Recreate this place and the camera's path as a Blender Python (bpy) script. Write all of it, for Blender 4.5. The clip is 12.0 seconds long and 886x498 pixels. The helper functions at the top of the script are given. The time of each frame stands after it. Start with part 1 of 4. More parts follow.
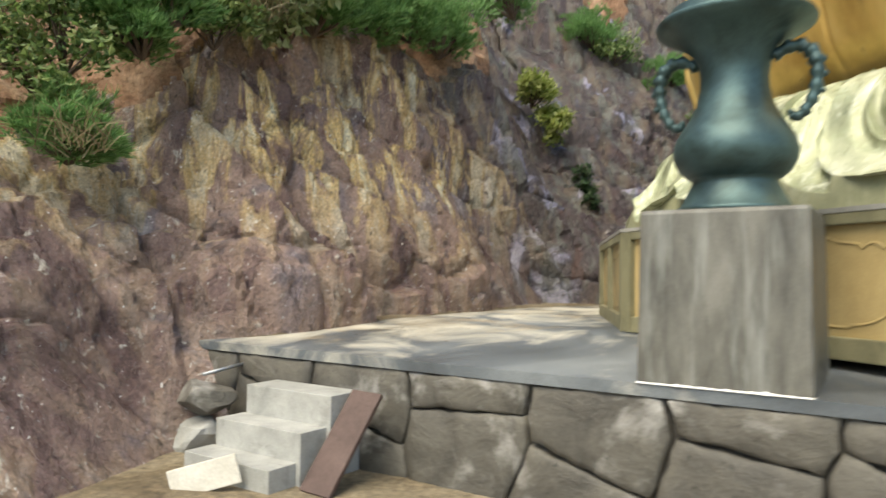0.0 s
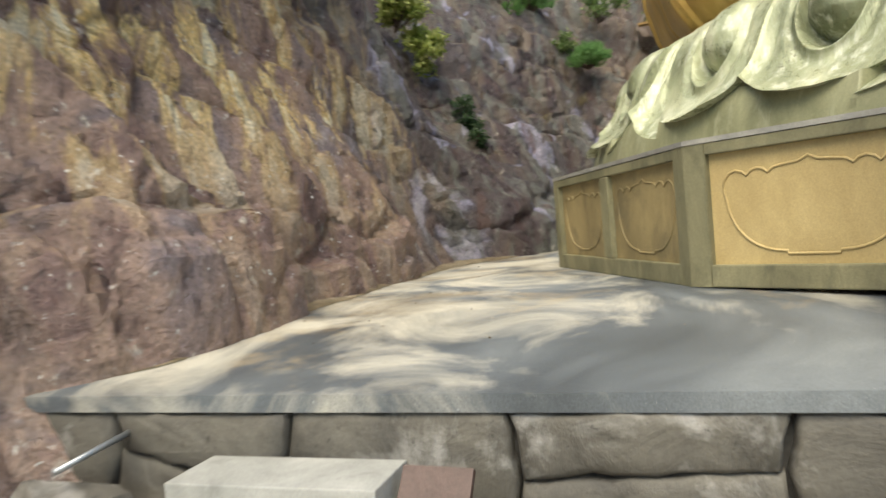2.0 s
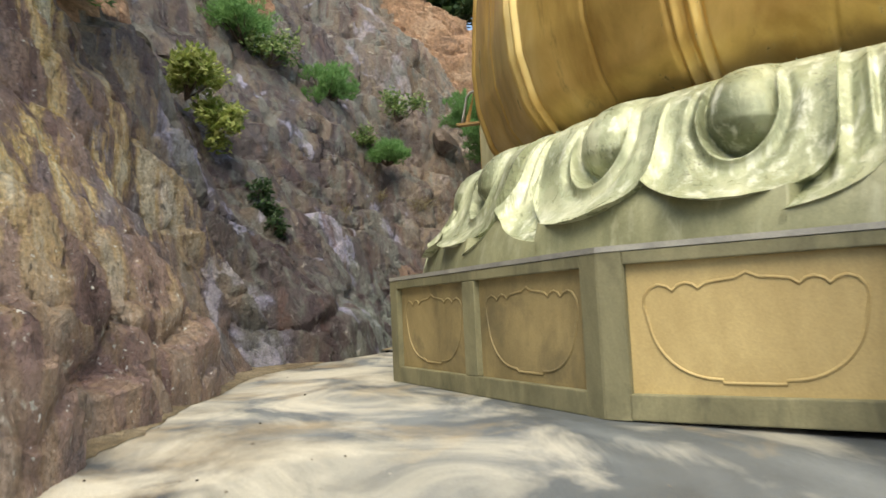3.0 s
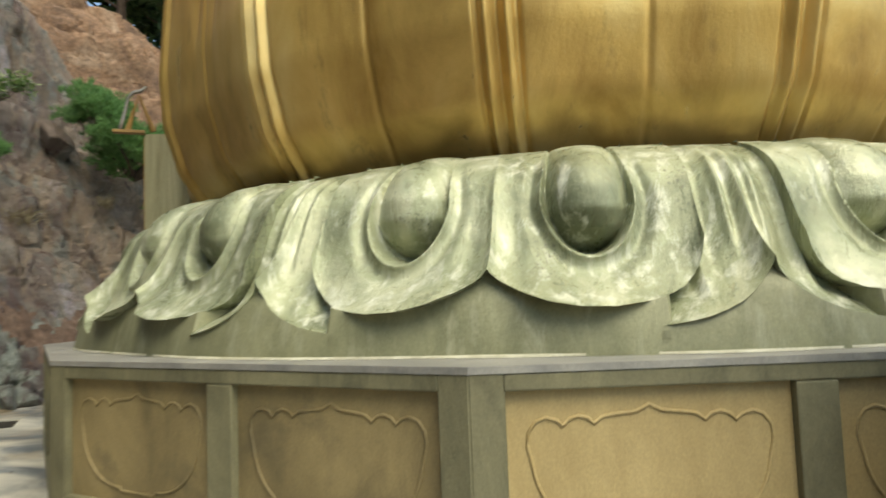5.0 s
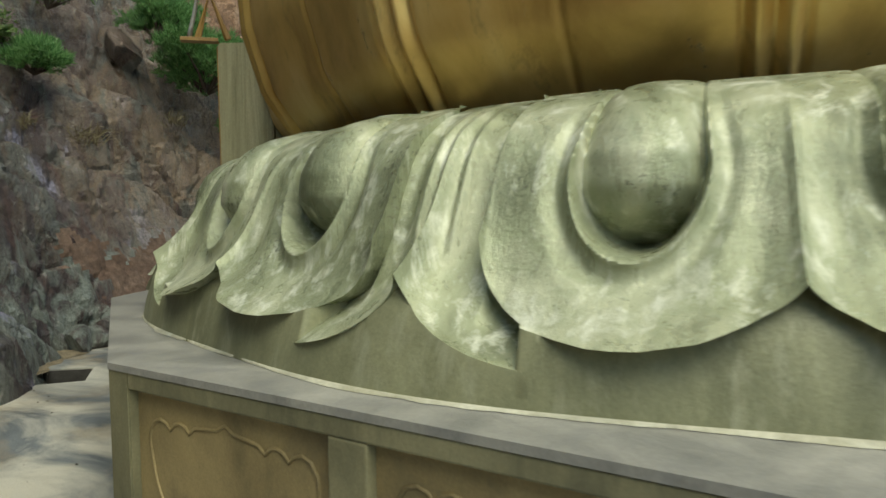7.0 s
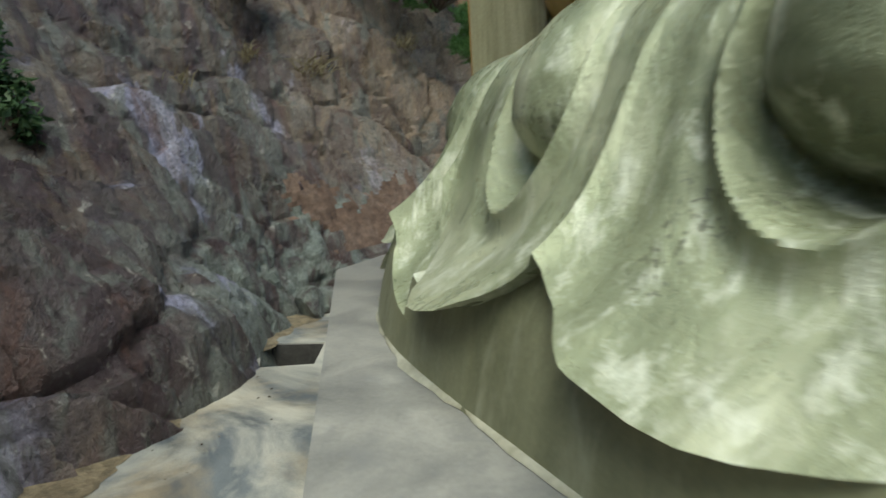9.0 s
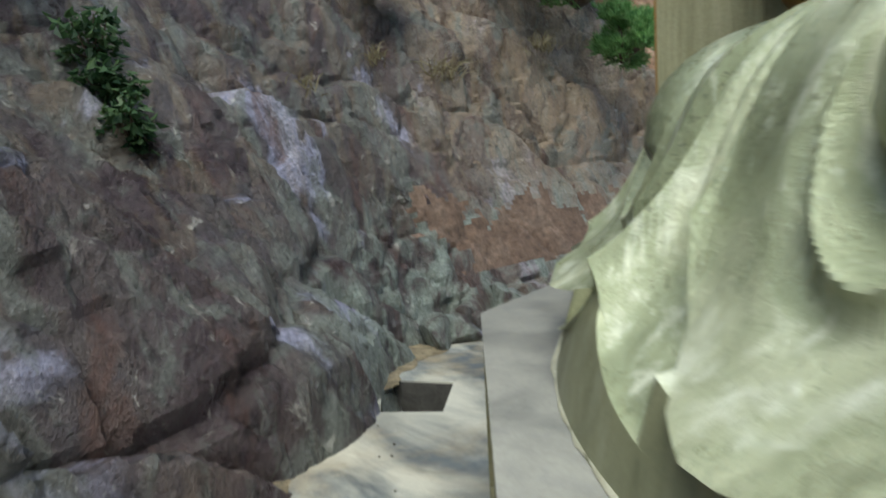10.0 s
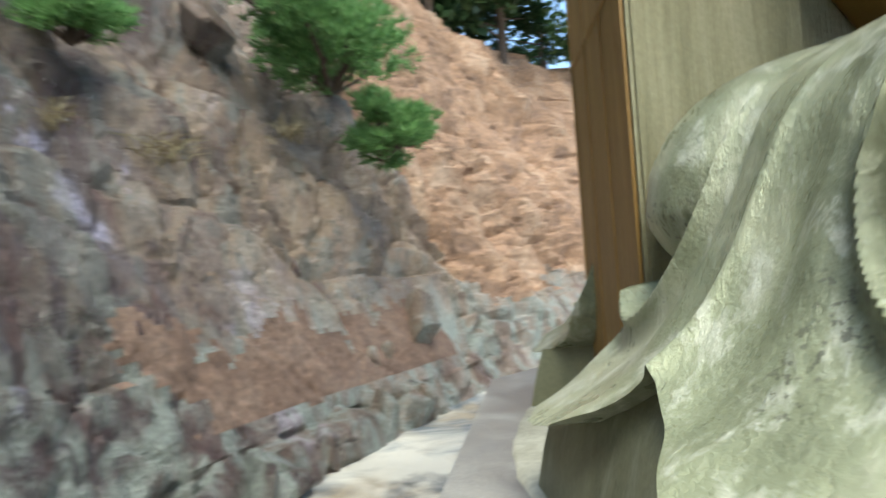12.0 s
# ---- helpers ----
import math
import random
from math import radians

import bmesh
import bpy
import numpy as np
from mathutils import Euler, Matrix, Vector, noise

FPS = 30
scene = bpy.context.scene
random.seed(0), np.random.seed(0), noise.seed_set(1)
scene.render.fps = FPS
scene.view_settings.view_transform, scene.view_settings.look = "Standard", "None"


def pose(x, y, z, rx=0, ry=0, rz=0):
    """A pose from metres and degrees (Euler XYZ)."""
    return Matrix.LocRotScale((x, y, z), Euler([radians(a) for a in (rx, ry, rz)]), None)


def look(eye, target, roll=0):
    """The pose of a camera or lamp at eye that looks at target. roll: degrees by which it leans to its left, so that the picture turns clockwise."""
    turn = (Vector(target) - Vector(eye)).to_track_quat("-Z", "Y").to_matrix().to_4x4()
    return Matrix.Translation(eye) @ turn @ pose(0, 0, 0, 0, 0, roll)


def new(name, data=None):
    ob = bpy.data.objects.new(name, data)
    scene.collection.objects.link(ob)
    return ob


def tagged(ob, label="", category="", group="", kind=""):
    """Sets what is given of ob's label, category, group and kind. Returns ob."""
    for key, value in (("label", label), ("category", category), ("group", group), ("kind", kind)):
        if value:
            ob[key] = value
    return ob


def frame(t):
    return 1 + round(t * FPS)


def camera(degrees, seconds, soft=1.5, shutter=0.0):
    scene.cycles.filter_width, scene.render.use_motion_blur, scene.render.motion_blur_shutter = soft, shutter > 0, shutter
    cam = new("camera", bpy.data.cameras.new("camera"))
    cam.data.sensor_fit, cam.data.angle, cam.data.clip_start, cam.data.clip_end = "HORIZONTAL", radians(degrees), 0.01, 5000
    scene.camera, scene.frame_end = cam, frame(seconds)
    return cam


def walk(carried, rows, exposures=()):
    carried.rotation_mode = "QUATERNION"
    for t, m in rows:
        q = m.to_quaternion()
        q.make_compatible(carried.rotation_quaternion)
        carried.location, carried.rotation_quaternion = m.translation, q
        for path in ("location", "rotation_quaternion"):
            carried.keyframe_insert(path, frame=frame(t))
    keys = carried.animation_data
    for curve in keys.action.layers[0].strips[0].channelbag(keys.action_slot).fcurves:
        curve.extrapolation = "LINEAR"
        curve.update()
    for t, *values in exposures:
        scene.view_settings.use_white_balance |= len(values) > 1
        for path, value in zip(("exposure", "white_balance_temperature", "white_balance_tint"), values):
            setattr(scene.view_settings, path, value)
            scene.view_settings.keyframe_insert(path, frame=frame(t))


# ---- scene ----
cam = camera(65.4, 12.0, soft=1.5, shutter=0.5)
PATH = [
    (0, (-0.552, -5.847, 0.437), (-0.866, -3.874, 0.514), 0.7),
    (0.5, (-0.9, -5.361, 0.435), (-1.265, -3.395, 0.47), -2.2),
    (1, (-1.283, -4.849, 0.432), (-1.416, -2.855, 0.502), -4.1),
    (1.5, (-1.614, -4.314, 0.412), (-1.497, -2.317, 0.404), -5.0),
    (2, (-1.91, -3.772, 0.457), (-1.658, -1.789, 0.398), -4.8),
    (2.5, (-2.064, -3.21, 0.445), (-1.358, -1.34, 0.503), -3.6),
    (2.7, (-2.134, -2.996, 0.5), (-1.311, -1.18, 0.65), -3.3),
    (4.3, (-2.524, -1.509, 0.814), (-1.187, -0.026, 0.915), -1.6),
    (4.5, (-2.499, -1.402, 0.918), (-1.01, -0.075, 1.069), -1.6),
    (5, (-2.292, -1.195, 1.085), (-0.551, -0.222, 1.238), -2.1),
    (5.5, (-2.209, -0.936, 1.191), (-0.422, -0.06, 1.387), -1.8),
    (6, (-2.092, -0.693, 1.393), (-0.339, 0.267, 1.474), -1.4),
    (6.5, (-1.776, -0.447, 1.427), (-0.153, 0.719, 1.381), -1.5),
    (7, (-1.507, -0.111, 1.414), (0.135, 1.027, 1.316), -1.0),
    (7.5, (-1.278, 0.282, 1.406), (0.293, 1.509, 1.251), -2.8),
    (7.7, (-1.179, 0.468, 1.411), (0.309, 1.796, 1.256), -3.6),
    (9.3, (-0.344, 1.768, 1.406), (0.756, 3.409, 1.094), -3.3),
    (9.5, (-0.29, 1.907, 1.401), (0.729, 3.592, 1.054), -3.3),
    (10, (-0.182, 2.342, 1.442), (0.739, 4.104, 1.225), -3.0),
    (10.5, (-0.092, 2.736, 1.423), (0.811, 4.516, 1.301), -2.8),
    (11, (0.064, 3.196, 1.452), (1.068, 4.922, 1.557), -2.7),
    (11.5, (0.241, 3.64, 1.444), (1.498, 5.192, 1.543), -3.3),
    (12, (0.52, 4.078, 1.381), (2.101, 5.3, 1.471), -3.7),
]
walk(cam, [(t, look(eye, target, roll)) for t, eye, target, roll in PATH],
     [(0, 0.98, 7300, 6), (2.7, 0.92, 7300, 6), (4.5, 0.78, 7400, 2), (5.5, 0.38, 7000, 1), (7, 0.2, 6850, -4), (9.5, 0.58, 6150, -2), (10.5, 1.0, 6050, 0), (11, 1.3, 6100, 1), (12, 1.42, 6250, 2)])

# ---------------------------------------------------------------- light
SUN_EL, SUN_AZ = 57.0, 206.0      # degrees; azimuth clockwise from +y
world = bpy.data.worlds.new("world")
scene.world = world
world.use_nodes = True
wn = world.node_tree
sky = wn.nodes.new("ShaderNodeTexSky")
sky.sky_type = "NISHITA"
sky.sun_disc = False
sky.sun_elevation, sky.sun_rotation = radians(SUN_EL), radians(SUN_AZ)
wn.nodes["Background"].inputs["Strength"].default_value = 0.15
wn.links.new(sky.outputs[0], wn.nodes["Background"].inputs["Color"])
sun = new("sun", bpy.data.lights.new("sun", "SUN"))
sun.data.energy, sun.data.angle, sun.data.color = 2.8, radians(50), (1.0, 0.93, 0.80)
_a, _e = radians(SUN_AZ), radians(SUN_EL)
sun.matrix_world = look((0, 0, 30), (-30 * math.cos(_e) * math.sin(_a), -30 * math.cos(_e) * math.cos(_a), 30 - 30 * math.sin(_e)))

# ---------------------------------------------------------------- materials


def ramp(nt, fac, stops):
    r = nt.nodes.new("ShaderNodeValToRGB")
    e = r.color_ramp.elements
    while len(e) < len(stops):
        e.new(0.5)
    for q, (p, c) in zip(e, stops):
        q.position, q.color = p, (*c, 1) if len(c) == 3 else c
    nt.links.new(fac, r.inputs[0])
    return r.outputs[0]


def grey(v):
    return (v, v, v)


def noise_tex(nt, scale, detail=6, rough=0.6, stretch=(1, 1, 1), turn=(0, 0, 0), warp=0.0):
    tc = nt.nodes.new("ShaderNodeTexCoord")
    mp = nt.nodes.new("ShaderNodeMapping")
    mp.inputs["Scale"].default_value = stretch
    mp.inputs["Rotation"].default_value = [radians(a) for a in turn]
    nt.links.new(tc.outputs["Object"], mp.inputs[0])
    n = nt.nodes.new("ShaderNodeTexNoise")
    n.inputs["Scale"].default_value, n.inputs["Detail"].default_value = scale, detail
    n.inputs["Roughness"].default_value, n.inputs["Distortion"].default_value = rough, warp
    nt.links.new(mp.outputs[0], n.inputs["Vector"])
    return n.outputs["Fac"]


def mix(nt, fac, a, b, mode="MIX"):
    m = nt.nodes.new("ShaderNodeMix")
    m.data_type, m.blend_type = "RGBA", mode
    for sock, v in ((m.inputs[0], fac), (m.inputs[6], a), (m.inputs[7], b)):
        if isinstance(v, (int, float)):
            sock.default_value = v
        elif isinstance(v, tuple):
            sock.default_value = (*v, 1)
        else:
            nt.links.new(v, sock)
    return m.outputs[2]


def bump(nt, heights, bsdf):
    """heights: pairs of a field and its depth in metres."""
    prev = None
    for field, depth in heights:
        b = nt.nodes.new("ShaderNodeBump")
        b.inputs["Distance"].default_value = depth
        b.inputs["Strength"].default_value = 1.0
        nt.links.new(field, b.inputs["Height"])
        if prev:
            nt.links.new(prev, b.inputs["Normal"])
        prev = b.outputs[0]
    nt.links.new(prev, bsdf.inputs["Normal"])


def material(name):
    m = bpy.data.materials.new(name)
    m.use_nodes = True
    nt = m.node_tree
    return m, nt, nt.nodes["Principled BSDF"]


def plain(name, dark, light, scale=6, rough=0.7, metal=0.0, depth=0.004, fine=60, stretch=(1, 1, 1), rough2=None):
    """A worn surface of one colour family: broad patches, fine grain, slight relief."""
    m, nt, b = material(name)
    broad = noise_tex(nt, scale, 8, 0.65, stretch, warp=0.4)
    grain = noise_tex(nt, fine, 4, 0.7)
    c = ramp(nt, broad, [(0.3, dark), (0.7, light)])
    g = ramp(nt, grain, [(0.3, grey(0.86)), (0.7, grey(1.08))])
    nt.links.new(mix(nt, 1.0, c, g, "MULTIPLY"), b.inputs["Base Color"])
    nt.links.new(ramp(nt, broad, [(0.3, grey(rough)), (0.7, grey(rough2 or rough))]), b.inputs["Roughness"])
    b.inputs["Metallic"].default_value = metal
    bump(nt, [(broad, depth * 3), (grain, depth * 0.35)], b)
    return m


def make_rock():
    m, nt, b = material("wet_cliff_rock")
    big = noise_tex(nt, 0.5, 4, 0.5, warp=0.8)
    streak = noise_tex(nt, 1.9, 8, 0.62, (1.8, 1.8, 0.26), (0, 9, 0), warp=0.5)
    streak2 = noise_tex(nt, 2.2, 8, 0.66, (1.3, 1.3, 0.45), (8, -24, 30), warp=0.8)
    patch = noise_tex(nt, 1.0, 6, 0.58, (1, 1, 0.7), (20, 30, 0), warp=1.0)
    fleck = noise_tex(nt, 8.0, 7, 0.68, (1, 1, 0.7), (0, 35, 0), warp=0.5)
    fine = noise_tex(nt, 34, 5, 0.7)
    base = ramp(nt, patch, [(0.30, (0.10, 0.064, 0.066)), (0.41, (0.22, 0.145, 0.138)), (0.51, (0.37, 0.26, 0.22)), (0.59, (0.23, 0.185, 0.205)), (0.68, (0.56, 0.50, 0.50))])
    tan = ramp(nt, streak, [(0.46, (0.46, 0.29, 0.14)), (0.55, (0.76, 0.57, 0.26)), (0.62, (0.90, 0.83, 0.62))])
    geo = nt.nodes.new("ShaderNodeNewGeometry")
    sep = nt.nodes.new("ShaderNodeSeparateXYZ")
    nt.links.new(geo.outputs["Position"], sep.inputs[0])
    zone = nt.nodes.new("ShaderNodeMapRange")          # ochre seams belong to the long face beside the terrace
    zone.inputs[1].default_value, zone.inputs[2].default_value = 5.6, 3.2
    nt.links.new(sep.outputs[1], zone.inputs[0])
    sel = ramp(nt, streak, [(0.48, grey(0)), (0.54, grey(1))])
    sel2 = ramp(nt, big, [(0.36, grey(0.35)), (0.50, grey(1))])
    f = mix(nt, 1.0, sel, sel2, "MULTIPLY")
    zm = nt.nodes.new("ShaderNodeMath")
    zm.operation = "MULTIPLY_ADD"
    zm.inputs[1].default_value, zm.inputs[2].default_value = 0.9, 0.1
    nt.links.new(zone.outputs[0], zm.inputs[0])
    f = mix(nt, 1.0, f, zm.outputs[0], "MULTIPLY")
    # purple gully rock, its colours also darkened for the shade there
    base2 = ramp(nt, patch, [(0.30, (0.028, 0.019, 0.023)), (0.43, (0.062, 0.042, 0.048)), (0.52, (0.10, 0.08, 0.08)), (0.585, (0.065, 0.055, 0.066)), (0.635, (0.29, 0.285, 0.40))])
    brown = nt.nodes.new("ShaderNodeMapRange")         # the rock turns brown towards the clay
    brown.inputs[1].default_value, brown.inputs[2].default_value = 2.2, 5.5
    nt.links.new(sep.outputs[0], brown.inputs[0])
    base3 = ramp(nt, patch, [(0.32, (0.10, 0.07, 0.055)), (0.5, (0.24, 0.175, 0.13)), (0.68, (0.38, 0.31, 0.26))])
    base2 = mix(nt, brown.outputs[0], base2, base3)
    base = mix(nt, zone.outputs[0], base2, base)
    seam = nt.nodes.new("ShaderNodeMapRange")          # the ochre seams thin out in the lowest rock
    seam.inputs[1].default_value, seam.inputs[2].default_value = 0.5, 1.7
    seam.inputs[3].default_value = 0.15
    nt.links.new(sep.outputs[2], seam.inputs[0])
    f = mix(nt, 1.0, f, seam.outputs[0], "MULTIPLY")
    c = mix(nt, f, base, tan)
    green = ramp(nt, streak2, [(0.52, grey(0)), (0.60, grey(0.7))])
    inv = nt.nodes.new("ShaderNodeMath")
    inv.operation = "SUBTRACT"
    inv.inputs[0].default_value = 1.0
    nt.links.new(zone.outputs[0], inv.inputs[1])
    c = mix(nt, mix(nt, 1.0, green, inv.outputs[0], "MULTIPLY"), c, (0.165, 0.175, 0.16))
    low = nt.nodes.new("ShaderNodeMapRange")           # a band of pale greenstone lies at the gully's foot
    low.inputs[1].default_value, low.inputs[2].default_value = 1.5, 0.7
    nt.links.new(sep.outputs[2], low.inputs[0])
    pale = ramp(nt, streak2, [(0.44, grey(0)), (0.54, grey(0.85))])
    right = nt.nodes.new("ShaderNodeMapRange")
    right.inputs[1].default_value, right.inputs[2].default_value = 0.6, 1.7
    nt.links.new(sep.outputs[0], right.inputs[0])
    pale = mix(nt, 1.0, pale, right.outputs[0], "MULTIPLY")
    pale = mix(nt, 1.0, mix(nt, 1.0, pale, inv.outputs[0], "MULTIPLY"), low.outputs[0], "MULTIPLY")
    c = mix(nt, pale, c, (0.30, 0.335, 0.30))
    rust = ramp(nt, streak2, [(0.32, grey(0.85)), (0.43, grey(0))])
    c = mix(nt, rust, c, (0.11, 0.06, 0.05))
    # pale flecks, partly standing for glints of light on wet rock
    white = ramp(nt, fleck, [(0.61, grey(0)), (0.68, grey(0.8))])
    white = mix(nt, 0.6, white, zm.outputs[0], "MULTIPLY")
    c = mix(nt, white, c, (0.72, 0.69, 0.63))
    # small white spots painted in for glints on the long wet face
    glints = ramp(nt, noise_tex(nt, 21, 3, 0.6), [(0.66, grey(0)), (0.70, grey(0.9))])
    glints = mix(nt, 1.0, glints, zone.outputs[0], "MULTIPLY")
    c = mix(nt, glints, c, (0.85, 0.84, 0.82))
    crack = ramp(nt, fleck, [(0.32, grey(0.30)), (0.41, grey(1))])
    c = mix(nt, 1.0, c, crack, "MULTIPLY")
    c = mix(nt, 1.0, c, ramp(nt, fine, [(0.3, grey(0.58)), (0.7, grey(1.38))]), "MULTIPLY")
    seams = []
    for scale, warp in ((1.1, 0.8), (3.4, 0.5)):
        tc = nt.nodes.new("ShaderNodeTexCoord")
        mp = nt.nodes.new("ShaderNodeMapping")
        mp.inputs["Scale"].default_value, mp.inputs["Rotation"].default_value = (1.4, 1.4, 0.6), (radians(15), radians(-28), 0)
        nt.links.new(tc.outputs["Object"], mp.inputs[0])
        wob = nt.nodes.new("ShaderNodeTexNoise")
        wob.inputs["Scale"].default_value = 2.6
        wob.inputs["Detail"].default_value = 4
        nt.links.new(mp.outputs[0], wob.inputs["Vector"])
        vm = nt.nodes.new("ShaderNodeVectorMath")
        vm.operation = "MULTIPLY_ADD"
        vm.inputs[1].default_value = (warp, warp, warp)
        nt.links.new(wob.outputs["Color"], vm.inputs[0])
        nt.links.new(mp.outputs[0], vm.inputs[2])
        vo = nt.nodes.new("ShaderNodeTexVoronoi")
        vo.feature = "DISTANCE_TO_EDGE"
        vo.inputs["Scale"].default_value = scale
        nt.links.new(vm.outputs[0], vo.inputs["Vector"])
        seams.append(ramp(nt, vo.outputs["Distance"], [(0.0, grey(0)), (0.05, grey(0.8)), (0.16, grey(1))]))
    c = mix(nt, 1.0, c, ramp(nt, seams[0], [(0.0, grey(0.78)), (0.6, grey(1))]), "MULTIPLY")
    c = mix(nt, 1.0, c, ramp(nt, seams[1], [(0.0, grey(0.85)), (0.6, grey(1))]), "MULTIPLY")
    nt.links.new(c, b.inputs["Base Color"])
    nt.links.new(ramp(nt, patch, [(0.35, grey(0.24)), (0.65, grey(0.58))]), b.inputs["Roughness"])
    bump(nt, [(seams[0], 0.014), (seams[1], 0.006), (streak2, 0.06), (fleck, 0.09), (fine, 0.028)], b)
    return m


def make_soil(name, a, bcol, c3):
    m, nt, b = material(name)
    broad = noise_tex(nt, 1.2, 8, 0.65, warp=0.6)
    mid = noise_tex(nt, 14, 6, 0.75)
    fine = noise_tex(nt, 70, 4, 0.7)
    c = ramp(nt, broad, [(0.32, a), (0.5, bcol), (0.68, c3)])
    c = mix(nt, 1.0, c, ramp(nt, mid, [(0.32, grey(0.45)), (0.55, grey(1.0)), (0.72, grey(1.5))]), "MULTIPLY")
    nt.links.new(c, b.inputs["Base Color"])
    b.inputs["Roughness"].default_value = 0.95
    bump(nt, [(broad, 0.10), (mid, 0.05), (fine, 0.012)], b)
    return m


def make_slab():
    m, nt, b = material("weathered_concrete_slab")
    broad = noise_tex(nt, 0.75, 6, 0.6, (1, 0.6, 1), (0, 0, 25), warp=1.0)
    pale = noise_tex(nt, 1.3, 7, 0.6, (1.0, 0.7, 1), (0, 0, -30), warp=0.8)
    mud = noise_tex(nt, 1.0, 8, 0.65, warp=0.5)
    spot = noise_tex(nt, 42, 5, 0.8)
    fine = noise_tex(nt, 120, 3, 0.7)
    c = ramp(nt, broad, [(0.34, (0.06, 0.068, 0.076)), (0.50, (0.112, 0.127, 0.14)), (0.68, (0.21, 0.23, 0.24))])
    geo = nt.nodes.new("ShaderNodeNewGeometry")
    dist = nt.nodes.new("ShaderNodeVectorMath")        # mud and pale patches grow more common towards the cliff
    dist.operation = "DOT_PRODUCT"
    dist.inputs[1].default_value = (-0.55, 0.83, 0)
    nt.links.new(geo.outputs["Position"], dist.inputs[0])
    silt = nt.nodes.new("ShaderNodeMapRange")
    silt.inputs[1].default_value, silt.inputs[2].default_value = -0.4, 2.2
    silt.inputs[3].default_value, silt.inputs[4].default_value = 0.0, 0.13
    nt.links.new(dist.outputs["Value"], silt.inputs[0])

    def more(f):
        q = nt.nodes.new("ShaderNodeMath")
        q.operation = "ADD"
        nt.links.new(f, q.inputs[0])
        nt.links.new(silt.outputs[0], q.inputs[1])
        return q.outputs[0]

    c = mix(nt, ramp(nt, more(mud), [(0.60, grey(0)), (0.72, grey(0.75))]), c, (0.36, 0.29, 0.19))
    c = mix(nt, ramp(nt, more(pale), [(0.52, grey(0)), (0.72, grey(0.85))]), c, (0.62, 0.59, 0.50))
    c = mix(nt, ramp(nt, spot, [(0.66, grey(0)), (0.72, grey(0.7))]), c, (0.62, 0.62, 0.60))
    c = mix(nt, 1.0, c, ramp(nt, fine, [(0.3, grey(0.8)), (0.7, grey(1.15))]), "MULTIPLY")
    nt.links.new(c, b.inputs["Base Color"])
    nt.links.new(ramp(nt, broad, [(0.35, grey(0.33)), (0.65, grey(0.7))]), b.inputs["Roughness"])
    bump(nt, [(broad, 0.01), (spot, 0.003), (fine, 0.001)], b)
    return m


def make_patina():
    """Gilded bronze gone pale green, rubbed bright on the lips."""
    m, nt, b = material("pale_green_patina")
    broad = noise_tex(nt, 2.2, 7, 0.6, (1, 1, 0.6), warp=0.6)
    drip = noise_tex(nt, 7.0, 8, 0.7, (1.2, 1.2, 0.22), warp=0.3)
    spot = noise_tex(nt, 26, 6, 0.75)
    fine = noise_tex(nt, 110, 4, 0.7)
    c = ramp(nt, broad, [(0.3, (0.12, 0.135, 0.075)), (0.5, (0.335, 0.36, 0.225)), (0.68, (0.60, 0.61, 0.43))])
    c = mix(nt, ramp(nt, drip, [(0.52, grey(0)), (0.66, grey(0.8))]), c, (0.74, 0.75, 0.62))
    c = mix(nt, ramp(nt, drip, [(0.25, grey(0.75)), (0.44, grey(0))]), c, (0.16, 0.17, 0.10))
    c = mix(nt, ramp(nt, spot, [(0.63, grey(0)), (0.74, grey(0.6))]), c, (0.68, 0.69, 0.62))
    c = mix(nt, ramp(nt, spot, [(0.22, grey(0.6)), (0.29, grey(0))]), c, (0.15, 0.14, 0.09))
    pits = mix(nt, 1.0, ramp(nt, noise_tex(nt, 55, 3, 0.6), [(0.57, grey(0)), (0.62, grey(1))]), ramp(nt, noise_tex(nt, 3.4, 5, 0.6), [(0.54, grey(0)), (0.64, grey(0.75))]), "MULTIPLY")
    c = mix(nt, pits, c, (0.10, 0.10, 0.065))
    nt.links.new(c, b.inputs["Base Color"])
    nt.links.new(ramp(nt, drip, [(0.35, grey(0.22)), (0.65, grey(0.44))]), b.inputs["Roughness"])
    b.inputs["Metallic"].default_value = 0.18
    bump(nt, [(drip, 0.010), (spot, 0.005), (fine, 0.001)], b)
    return m


def make_gold():
    m, nt, b = material("dull_gold_leaf")
    broad = noise_tex(nt, 1.6, 7, 0.6, (1, 1, 0.4), warp=0.5)
    drip = noise_tex(nt, 6, 8, 0.7, (1, 1, 0.15))
    fine = noise_tex(nt, 60, 4, 0.7)
    c = ramp(nt, broad, [(0.3, (0.40, 0.245, 0.065)), (0.5, (0.66, 0.44, 0.14)), (0.7, (0.80, 0.60, 0.25))])
    c = mix(nt, ramp(nt, drip, [(0.28, grey(0.55)), (0.42, grey(0))]), c, (0.20, 0.13, 0.045))
    c = mix(nt, ramp(nt, drip, [(0.62, grey(0)), (0.75, grey(0.4))]), c, (0.66, 0.57, 0.34))
    nt.links.new(c, b.inputs["Base Color"])
    nt.links.new(ramp(nt, drip, [(0.3, grey(0.45)), (0.7, grey(0.26))]), b.inputs["Roughness"])
    b.inputs["Metallic"].default_value = 0.5
    bump(nt, [(broad, 0.012), (fine, 0.0012)], b)
    return m


